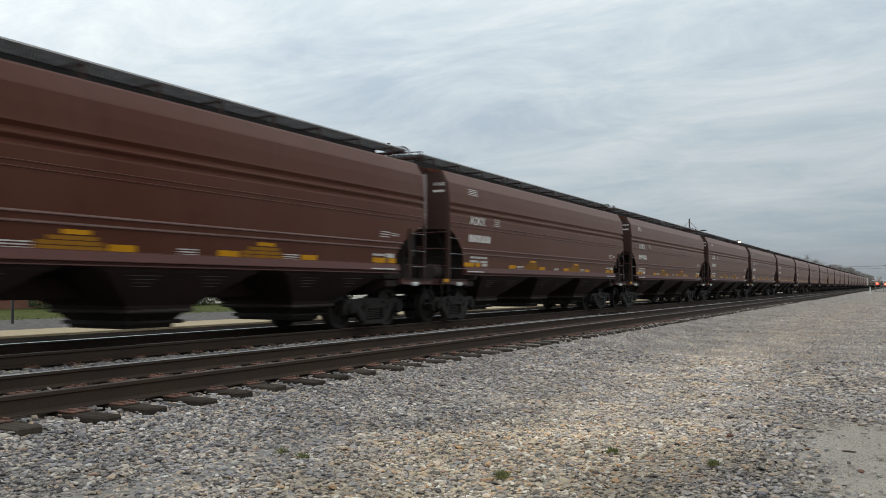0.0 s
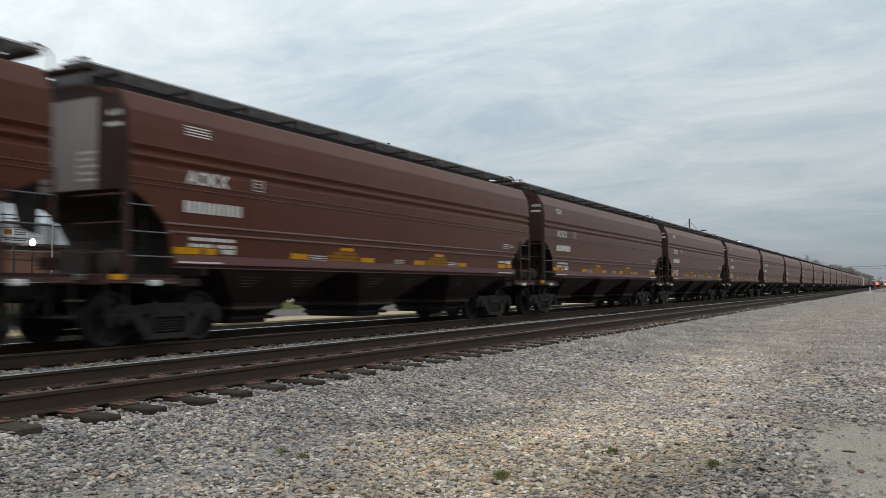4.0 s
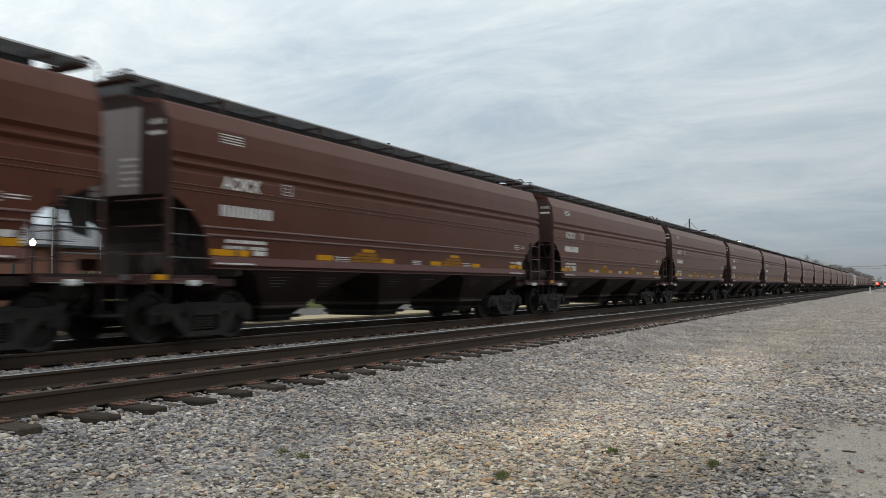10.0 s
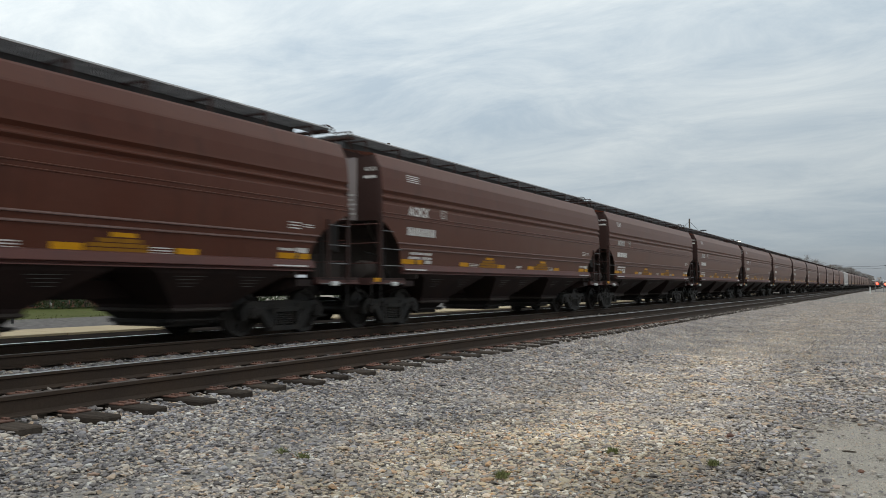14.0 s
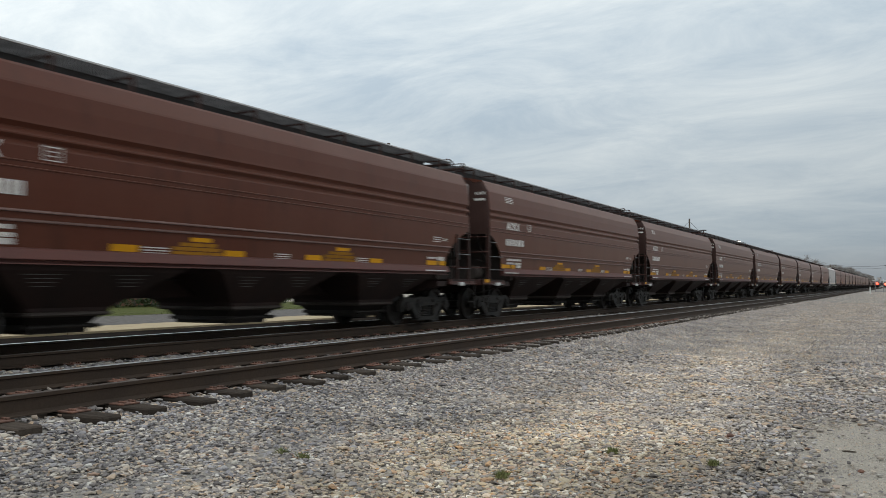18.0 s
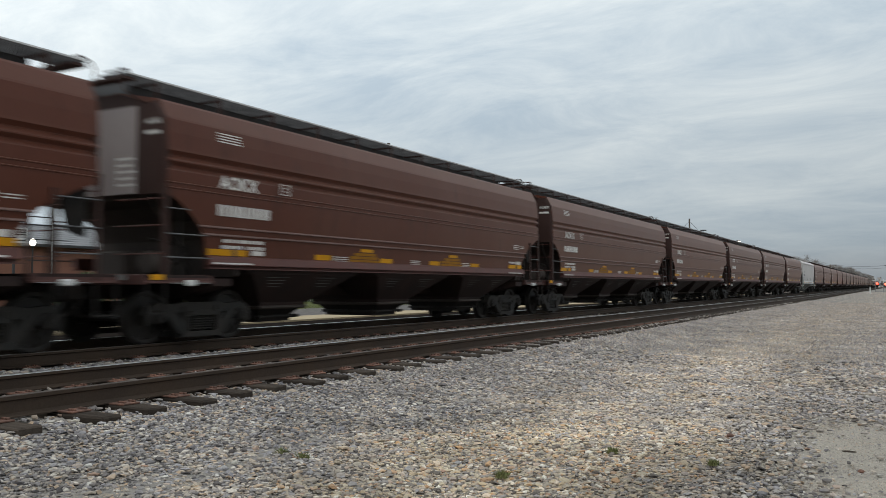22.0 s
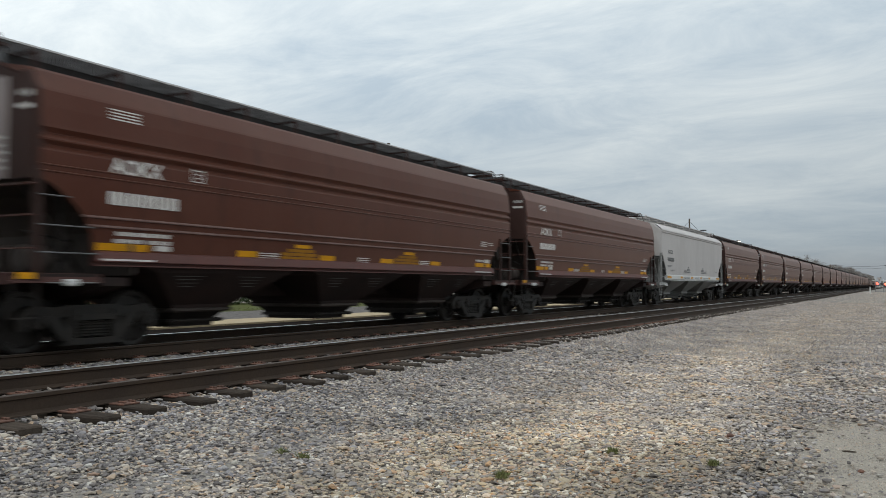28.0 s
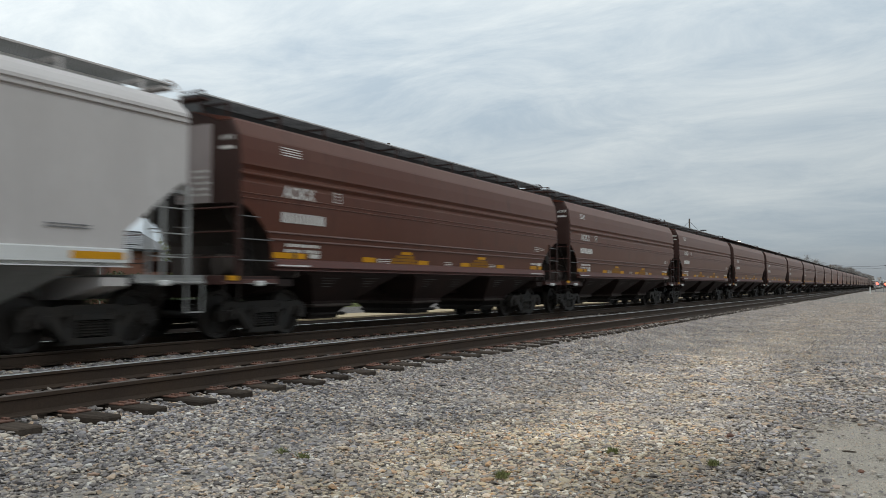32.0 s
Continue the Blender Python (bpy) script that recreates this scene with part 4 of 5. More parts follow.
        for sx in (1, -1):
            post = shape()
            prism(post, [(sx * 1.600, e + way * 0.05), (sx * 1.600, e - way * 0.025), (sx * 1.585, e - way * 0.025), (sx * 1.585, e + way * 0.035), (sx * 1.51, e + way * 0.035), (sx * 1.51, e + way * 0.05)], "z", 0.98, 2.42)
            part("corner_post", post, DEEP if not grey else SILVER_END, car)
            if not simple:
                for z in (2.06, 1.68, 1.33):
                    rung = shape()
                    tube(rung, (sx * 1.61, e + way * 0.02, z), (sx * 1.61, e - way * (0.66 if way > 0 else cut_back(z, grey) + 0.02), z), 0.011, 6)
                    part("grab_iron", rung, GRATE if not grey else SILVER_END, car)
                for z in (2.2, 1.80, 1.38):
                    rung = shape()
                    tube(rung, (sx * 1.58, e + way * 0.075, z), (sx * 0.60, e + way * 0.09, z), 0.011, 6)
                    part("end_rung", rung, SILL if not grey else SILVER_END, car)
                step = shape()
                y0 = e + way * 0.18
                for dy in (-0.17, 0.17):
                    box(step, sx * 1.57 - 0.01, sx * 1.57 + 0.01, y0 + dy - 0.015, y0 + dy + 0.015, 0.50, 0.96)
                box(step, sx * 1.57 - 0.05, sx * 1.57 + 0.02, y0 - 0.18, y0 + 0.18, 0.49, 0.51)
                part("sill_step", step, GRIME if not grey else SILVER_END, car)
        coupler(car, e + way * 0.1, way)
        yb = 1.25 if way < 0 else long - 1.25
        part("body_bolster", prism(shape(), [(-1.50, 1.02), (-1.50, 0.90), (-0.60, 0.70), (0.60, 0.70), (1.50, 0.90), (1.50, 1.02)], "y", yb - 0.22, yb + 0.22), SILVER if grey else lowp, car)
        truck(car, yb)
    if not simple:
        off = 0.50 if grey else 0.66
        stile = box(shape(), 1.592, 1.622, long - off - 0.03, long - off + 0.03, 1.06, 2.16)
        part("ladder_stile", stile, DEEP if not grey else SILVER_END, car, "upright of the end ladder")
        backing = prism(shape(), [(long - 0.40, 2.28), (long - 0.34, 1.90), (long - 0.26, 1.64), (long + 0.03, 1.56), (long + 0.03, 2.28)], "x", 1.30, 1.33)
        part("ladder_backing", backing, GRIME, car, "dark plate behind the end ladder")
        walk_board = box(shape(), 0.14, 1.19, -0.41, -0.384, 0.985, 1.065, 0.006)
        part("step_board", walk_board, SILVER_LOW if not grey else SILVER_SILL, car, "pale worn step board across the end")
    if not simple:
        gear = GRIME if not grey else SILVER_END
        for e, way in ((0.0, -1), (long, 1)):
            part("arch_upright", box(shape(), 1.30, 1.34, min(e - way * 0.48, e - way * 0.53), max(e - way * 0.48, e - way * 0.53), 1.06, 2.16), gear, car)
        part("brake_cylinder", lathe(shape(), [(0.16, 0.06), (0.17, 0.17), (0.20, 0.19), (0.52, 0.19), (0.55, 0.17), (0.58, 0.05), (0.80, 0.03)], "y", 14, (0.95, 0, 1.26)), WEB if not grey else SILVER_LOW, car, "dusty brake cylinder", True)
        lever = prism(shape(), [(0.62, 1.12), (0.70, 1.12), (0.86, 1.50), (0.80, 1.54)], "x", 1.12, 1.15)
        tube(lever, (1.135, 0.83, 1.50), (1.135, 0.10, 1.62), 0.016, 6)
        part("brake_lever", lever, gear, car)
        brace = tube(shape(), (1.20, -0.02, 2.26), (1.20, 0.92, 1.08), 0.028, 6)
        part("end_brace", brace, gear, car)
    tank = box(shape(), -0.32, 0.34, 0.30, 0.70, 1.06, 1.46, 0.03)
    part("brake_reservoir", tank, WEB, car, "grimy brake equipment box on the end platform")
    # middle sill and the three discharge bays
    part("centre_sill", box(shape(), -0.2, 0.2, -0.1, long + 0.1, 0.70, 1.05, 0.01), lowp, car)
    for yc in (long / 2 - 3.72, long / 2 + 0.18, long / 2 + 4.08):
        bay = shape()
        rings = [(1.26, 1.50, 1.94), (1.15, 1.47, 1.62), (1.10, 1.46, 1.50), (0.60, 0.90, 0.68), (0.475, 0.87, 0.64)]
        for z, hx, hy in rings:
            bay[0].extend([(-hx, yc - hy, z), (hx, yc - hy, z), (hx, yc + hy, z), (-hx, yc + hy, z)])
        for k in range(4):
            for i in range(4):
                bay[1].append((4 * k + i, 4 * k + (i + 1) % 4, 4 * k + 4 + (i + 1) % 4, 4 * k + 4 + i))
        bay[1].extend([(0, 1, 2, 3), (19, 18, 17, 16)])
        hb = part("hopper_bay", bay, SILVER_BAY if grey else lowp, car, "darker grey discharge hopper" if grey else "dark discharge hopper")
        lip = loft(shape(), [[(-hx, yc - hy, z), (hx, yc - hy, z), (hx, yc + hy, z), (-hx, yc + hy, z)] for z, hx, hy in ((0.474, 0.875, 0.645), (0.500, 0.910, 0.68), (0.530, 0.910, 0.68), (0.542, 0.89, 0.66))])
        part("bay_lip", lip, SILVER_LOW if grey else WEB, hb, "worn flange round the foot of the hopper")
        gate = shape()
        loft(gate, [[(-0.80, yc - 0.58, 0.474), (0.80, yc - 0.58, 0.474), (0.80, yc + 0.58, 0.474), (-0.80, yc + 0.58, 0.474)], [(-0.66, yc - 0.50, 0.36), (0.66, yc - 0.50, 0.36), (0.66, yc + 0.50, 0.36), (-0.66, yc + 0.50, 0.36)], [(-0.64, yc - 0.48, 0.235), (0.64, yc - 0.48, 0.235), (0.64, yc + 0.48, 0.235), (-0.64, yc + 0.48, 0.235)]])
        box(gate, -0.70, 0.70, yc - 0.56, yc - 0.50, 0.30, 0.36)
        box(gate, -0.70, 0.70, yc + 0.50, yc + 0.56, 0.30, 0.36)
        gate_ob = part("outlet_gate", gate, SILVER_LOW if grey else GRIME, hb)
        if not simple:
            gear = shape()
            tube(gear, (0.76, yc - 0.62, 0.33), (0.76, yc + 0.62, 0.33), 0.022, 6)
            for dy in (-0.52, 0.52):
                tube(gear, (0.64, yc + dy, 0.33), (0.80, yc + dy, 0.33), 0.035, 8)
            part("gate_shaft", gear, GRIME, hb)
    pipe = shape()
    tube(pipe, (0.3, 0.9, 1.0), (0.3, long - 0.9, 1.0), 0.022, 6)
    part("brake_pipe", pipe, GRIME, car)
    # running boards on brackets, trough hatch
    for sx in (1, -1):
        # open grating: bars along the car, cross strips, and an edge angle
        board = shape()
        if simple:
            box(board, sx * 0.70 - 0.25, sx * 0.70 + 0.25, -0.30, long + 0.30, 4.075, 4.10)
        else:
            for k in range(11):
                x = sx * 0.70 - 0.24 + 0.048 * k
                box(board, x - 0.003, x + 0.003, -0.30, long + 0.30, 4.072, 4.102)
            for k in range(58):
                y = -0.28 + k * (long + 0.56) / 57
                box(board, sx * 0.70 - 0.24, sx * 0.70 + 0.24, y - 0.006, y + 0.006, 4.088, 4.100)
        rb = part("running_board", board, GRATE if not grey else SILVER_LOW, car, "steel grating walkway")
        # The edge angle is painted far paler than the grating, as its highlight.
        lip = prism(shape(), [(sx * 0.944, 4.092), (sx * 0.962, 4.092), (sx * 0.962, 4.118), (sx * 0.954, 4.118), (sx * 0.954, 4.100), (sx * 0.944, 4.100)], "y", -0.30, long + 0.30)
        part("board_edge", lip, EDGE if not grey else SILVER, rb, "walkway edge, pale from a painted highlight")
        if not simple:
            holder = shape()
            box(holder, sx * 0.95 - 0.006, sx * 0.95 + 0.006, -0.035, 0.035, 3.80, 4.07)
            box(holder, min(sx * 0.46, sx * 0.95), max(sx * 0.46, sx * 0.95), -0.025, 0.025, 4.040, 4.066)
            box(holder, sx * 0.95 - 0.05, sx * 0.95 + 0.03, -0.05, 0.05, 3.775, 3.81)
            bracket = mesh_of("board_bracket", holder, DEEP if not grey else SILVER)
            for k in range(11):
                b = new("board_bracket", bracket)
                b.parent = rb
                b.matrix_basis = pose(0, 0.35 + k * (long - 0.7) / 10, 0)
    hatch = shape()
    prism(hatch, [(-0.44, 3.84), (0.44, 3.84), (0.44, 4.16), (0.38, 4.21), (0, 4.23), (-0.38, 4.21), (-0.44, 4.16)], "y", 0.25, long - 0.25)
    part("trough_hatch", hatch, DARKMETAL if not grey else SILVER_SILL, car, "long roof hatch cover")
    for e, way in ((0.0, -1), (long, 1)):
        cross = box(shape(), -0.95, 0.95, min(e + way * 0.06, e + way * 0.29), max(e + way * 0.06, e + way * 0.29), 4.015, 4.055)
        part("crossover_board", cross, DEEP if not grey else SILVER, car, "grimy walkway across the roof end")
        hold = shape()
        pts = [(0.94, e + way * 0.16, 4.10), (0.94, e + way * 0.20, 4.17), (0.94, e + way * 0.36, 4.13), (0.97, e + way * 0.42, 4.02), (1.05, e + way * 0.34, 3.80), (1.10, e + way * 0.05, 3.66)]
        for a, b in zip(pts, pts[1:]):
            tube(hold, a, b, 0.014, 6)
        tube(hold, pts[1], (0.46, e + way * 0.20, 4.17), 0.014, 6)
        part("roof_grab_iron", hold, DEEP if not grey else SILVER, car)
    if grey:
        grey_marks(car, long)
    else:
        brown_marks(car, long, simple)
    return car


def brown_marks(car, long, simple):
    part("reporting_mark", letters("AOKX", 1.06, 1.98, 2.44, 2.67), WHITE, car, "white painted reporting mark")
    part("car_number", digits(1.05, 2.33, 2.02, 2.20, 6), WHITE, car, "white painted number bars")
    for y0, y1, z in ((0.90, 1.80, 1.435), (3.67, 4.15, 1.43), (5.90, 6.37, 1.42), (8.01, 8.49, 1.42), (10.14, 10.59, 1.415), (12.49, 13.39, 1.435)):
        part("reflector_strip", mark(y0, y1, z - 0.045, z + 0.055), YELLOW, car, "yellow reflective strip")
    for y0 in (4.77, 8.55):
        part("emblem", bars(y0, y0 + 1.08, 1.372, 1.575, 3, fill=0.80, trim=[(0, 0), (0.02, 0.05), (0.17, 0.14)]), AMBER, car, "plain faded yellow stepped emblem")
        part("emblem_top", mark(y0 + 0.38, y0 + 0.82, 1.582, 1.645), YELLOW, car, "plain yellow bar over the emblem")
    for y0, y1 in ((4.22, 4.72), (7.16, 7.56), (9.64, 10.06)):
        part("data_stencil", bars(y0, y1, 1.372, 1.49, 3, fill=0.45), WHITE, car)
    for y0 in (0.92, 12.30):
        part("sill_stencil", box(shape(), 1.624, 1.637, y0, y0 + 0.9, 1.246, 1.272), WHITE, car)
    for yc in () if simple else (long / 2 - 3.72, long / 2 + 0.18, long / 2 + 4.08):
        for dy in (-1.10, 0.30):
            s = shape()
            for i, w in enumerate((0.62, 0.44, 0.36, 0.26)):
                z = 1.045 - i * 0.052
                x = 0.90 + (z - 0.60) * 1.12
                a = yc + dy + (0.62 - w) * 0.5 + 0.03 * i
                box(s, x - 0.01, x + 0.012, a, a + w, z, z + 0.016)
            part("bay_stencil", s, BAYMARK, car)
    part("end_reflector", box(shape(), 1.601, 1.606, -0.30, -0.06, 0.99, 1.07), YELLOW, car)
    for y0 in (0.36, long - 0.56):
        part("pull_ring", box(shape(), 1.575, 1.66, y0, y0 + 0.2, 0.90, 0.99, 0.02), SILVER_SILL, car, "pale worn cable pull ring")
    for y0, y1 in () if simple else ((0.12, 0.86), (long - 0.86, long - 0.12)):
        part("worn_edge", box(shape(), 1.596, 1.606, y0, y1, 0.938, 0.952), SILVER_LOW, car, "bare worn edge of the step plate")
    if not simple:
        fine_marks(car)


def fine_marks(car):
    """The small writing, on the cars that pass near."""
    part("load_limit_stencil", words(1.22, 1.60, 0.055, (0.14, 0.16, 0.24, 0.18, 0.12)), WHITE, car)
    part("load_limit_stencil", words(1.20, 1.50, 0.055, (0.13, 0.20, 0.10)), WHITE, car)
    part("load_limit_stencil", words(1.80, 1.50, 0.055, (0.14, 0.10, 0.11)), WHITE, car)
    part("check_stencil", mark(1.92, 2.22, 1.41, 1.485), WHITE, car)
    part("small_stencil", bars(1.06, 1.58, 3.20, 3.38, 4, fill=0.4), WHITE, car)
    frame_lines = bars(2.56, 2.82, 2.49, 2.72, 4, x=1.606, fill=0.22, trim=[(0, 0), (0.07, 0.07), (0.07, 0.07), (0, 0)])
    for y0 in (2.56, 2.805):
        patch(frame_lines, y0, y0 + 0.015, 2.49, 2.69, 1.606)
    part("test_panel", frame_lines, WHITE, car, "white outlined stencil panel")
    part("end_stencil", bars(12.72, 13.06, 1.93, 2.08, 3, fill=0.4), WHITE, car)
    part("end_stencil", bars(13.14, 13.42, 1.97, 2.05, 2, fill=0.4), WHITE, car)
    part("consolidated_stencil", mark(12.98, 13.30, 1.50, 1.59), WHITE, car)
    part("consolidated_stencil", words(12.50, 1.53, 0.045, (0.12, 0.16, 0.10)), WHITE, car)
    # writing on the cut corner of the end and on the end wall
    corner = letters("AOKX", -0.32, 0.0, 3.33, 3.41, x=0.0)
    part("corner_stencil", ([(1.50 + v[1], -0.052 - v[0], v[2]) for v in corner[0]], corner[1]), WHITE, car, "small white reporting mark")
    part("corner_stencil", box(shape(), 1.17, 1.48, -0.056, -0.049, 3.175, 3.23), WHITE, car)
    loop = [(0.535, 2.86), (0.535, 2.42)]
    for i, w in enumerate((0.40, 0.36, 0.42, 0.34, 0.38)):
        z = 2.42 + i * 0.10
        loop += [(0.54 + w, z), (0.54 + w, z + 0.035), (0.54, z + 0.035)] + ([(0.54, z + 0.10)] if i < 4 else [])
    s = prism(shape(), loop[1:-1] + [(0.535, 2.855)], "y", -0.036, -0.029)
    part("end_data_stencil", s, WHITE, car)


def grey_marks(car, long):
    x = 1.596
    part("reporting_mark", letters("AOKX", 1.20, 2.17, 2.42, 2.60, x=x), BLACKP, car, "black painted reporting mark")
    part("car_number", digits(1.13, 2.43, 2.06, 2.24, 6, x=x), BLACKP, car, "black painted number")
    part("load_limit_stencil", bars(1.10, 2.05, 1.80, 1.90, 2, x=x, fill=0.4, trim=[(0, 0.3), (0, 0)]), BLACKP, car)
    part("load_limit_stencil", bars(1.71, 2.42, 1.61, 1.69, 2, x=x, fill=0.45), BLACKP, car)
    for y0, w0, w1 in ((4.50, 0.0, 0.0), (9.60, 0.0, 0.1)):
        part("data_stencil", bars(y0, y0 + 0.56, 1.58, 1.71, 3, x=x, fill=0.4, trim=[(w0, w1)]), BLACKP, car)
    for y0 in (5.16, 8.66):
        part("emblem", bars(y0, y0 + 0.86, 1.57, 1.90, 4, x=x, fill=0.55, trim=[(0, 0), (0.07, 0.07), (0.18, 0.18), (0.32, 0.30)]), BLACKP, car, "plain black stepped emblem")
    part("data_stencil", bars(12.56, 13.23, 1.66, 1.74, 2, x=x, fill=0.4), BLACKP, car)
    for y0, y1 in ((0.89, 1.74), (3.63, 4.10), (5.97, 6.46), (8.30, 8.75), (10.58, 11.0), (12.92, 13.77)):
        part("reflector_strip", mark(y0, y1, 1.265, 1.365, 1.627), YELLOW, car, "yellow reflective strip")
    for y0, y1 in ((4.38, 5.70), (6.94, 7.83), (9.01, 10.31)):
        part("sill_stencil", bars(y0, y1, 1.27, 1.35, 2, x=1.627, fill=0.45), BLACKP, car)
    for y0 in (0.36, long - 0.56):
        part("pull_ring", box(shape(), 1.575, 1.66, y0, y0 + 0.2, 0.90, 0.99, 0.02), SILVER_SILL, car)


FIRST = 17.896         # front corner of car 0 at the clip's start
FLEET = 49
GREY_AT = 20
SLACK = [(0, 0.14), (1, 0.14), (2, -0.04), (3, -0.17), (6, -0.20), (7, -0.03), (8, -0.09), (9, -0.07), (10, 0.09), (11, 0.02), (12, 0.10), (13, 0.16), (14, -0.02), (17, -0.10), (18, -0.03), (19, -0.03), (20, -0.04), (21, -0.02), (22, 0.03), (23, -0.03), (24, 0.03), (25, 0.21), (28, -0.07), (29, -0.16), (30, -0.44), (31, -0.38), (32, -0.41)]


def gone(t):
    """Metres that the train has rolled since the start: it gathers speed slowly, with a little slack running in and out."""
    roll = 10.385249 * t - 0.0120344 * t ** 2 + 0.000768615 * t ** 3 - 0.00000578113 * t ** 4
    return roll + float(np.interp(t, [a for a, b in SLACK], [b for a, b in SLACK]))


def make_train():
    brown = hopper_car()
    far = hopper_car(simple=True)
    grey = hopper_car(grey=True)
    cars = []
    for j in range(-2, FLEET):
        y = FIRST + j * CAR + (0.14 if j == GREY_AT else 0.53 if j > GREY_AT else 0.0)
        if j == GREY_AT:
            c = grey
        elif j == -2:
            c = brown
        elif j == 24:
            c = far
        else:
            c = copy_thing(brown if j < 24 else far, pose(LINE, 0, RAIL))
        cars.append((c, y))
    return cars


TRAIN = make_train()
# ---- beyond the train: concrete platform, grass, depot ----
def make_platform():
    slab = empty("concrete_platform", "long tan concrete platform with expansion joints", "platform", pose(-20.85, 0, 0), kind="structure")
    me = mesh_of("slab", box(shape(), -1.25, 1.25, 0.012, 2.988, -0.05, 0.07, 0.012), CONCRETE)
    for k in range(-6, 50):
        o = new("slab", me)
        o.parent = slab
        o.matrix_basis = pose(0, k * 3.0, 0)


make_platform()


def make_gravel_strip():
    s = shape()
    ys = [-20 + 4 * i for i in range(42)]
    xs = [-29.9, -28, -26, -24, -22.12]
    for y in ys:
        for x in xs:
            s[0].append((x + (0.4 * noise.noise((y * 0.3, 1, 0)) if x < -29 else 0), y, 0.012 + 0.015 * noise.noise((x, y * 0.5, 2))))
    for j in range(len(ys) - 1):
        for i in range(4):
            s[1].append((j * 5 + i, j * 5 + i + 1, (j + 1) * 5 + i + 1, (j + 1) * 5 + i))
    thing("gravel_strip", s, PALE_GRAVEL, "pale grey gravel strip between platform and grass", "ground", kind="structure")


make_gravel_strip()


def make_grass():
    rng = np.random.default_rng(5)
    s = shape()
    n = 30
    for j in range(n + 1):
        for i in range(7):
            s[0].append((-30 - 14 * i / 6 + (0.5 * noise.noise((j, i, 0)) if i == 0 else 0), -20 + 8 * j, 0.02 + 0.05 * noise.noise((i * 0.7, j * 0.7, 1))))
    for j in range(n):
        for i in range(6):
            s[1].append((j * 7 + i, j * 7 + i + 1, (j + 1) * 7 + i + 1, (j + 1) * 7 + i))
    for k in range(4000):
        x, y = -29.6 - abs(rng.normal(0, 3.5)), rng.uniform(10, 95)
        h, a = rng.uniform(0.03, 0.08), rng.uniform(0, 6.28)
        dx, dy = 0.022 * math.cos(a), 0.022 * math.sin(a)
        lx, ly = rng.normal(0, 0.05, 2)
        add(s, [(x - dx, y - dy, 0), (x + dx, y + dy, 0), (x + lx, y + ly, h)], [(0, 1, 2)])
    thing("grass", s, GRASS, "strip of rough green grass behind the platform", "grass", kind="stuff")


make_grass()


def leaf_cloud(rng, centre, size, count, leaf):
    s = shape()
    for k in range(count):
        v = Vector(rng.normal(0, 1, 3)).normalized() * rng.uniform(0.55, 1.0) ** 0.5
        p = Vector((centre[0] + v.x * size[0], centre[1] + v.y * size[1], max(0.05, centre[2] + v.z * size[2])))
        u = Vector(rng.normal(0, 1, 3)).normalized()
        w = u.orthogonal().normalized()
        r = leaf * rng.uniform(0.6, 1.4)
        q = u.cross(w)
        add(s, [p - w * r, p + q * r * 0.5, p + w * r, p - q * r * 0.5], [(0, 1, 2, 3)])
    return s


def make_shrubs():
    rng = np.random.default_rng(8)
    spots = [(-41.5, 30.4, 1.1), (-41.5, 31.8, 1.7), (-41.8, 33.2, 2.1), (-41.2, 34.8, 2.1), (-41.4, 36.4, 2.0), (-41.6, 38.0, 1.3), (-41.5, 39.4, 1.1), (-41.5, 40.8, 1.0), (-41.8, 42.6, 1.1), (-41.4, 45.0, 0.9), (-41.6, 47.5, 1.0), (-41.5, 50.4, 1.2), (-41.5, 54.0, 1.0), (-41.7, 59.0, 1.3), (-41.2, 65.0, 1.1), (-41.5, 72.0, 1.4), (-41.0, 80.0, 1.3)]
    for x, y, h in spots:
        bush = empty("shrub", "dense dark green shrub on the grass", "shrub", pose(x, y, 0), group="shrubs behind the platform")
        stem = shape()
        for k in range(5):
            a = k * 1.3
            tube(stem, (0, 0, 0), (0.5 * h * math.cos(a) * 0.6, 0.5 * h * math.sin(a) * 0.6, h * 0.75), 0.03, 5, 0.01)
        part("stem", stem, TWIG, bush)
        part("crown", leaf_cloud(rng, (0, 0, h * 0.52), (0.9, 1.15, h * 0.56), 760, 0.085), LEAF, bush)


make_shrubs()


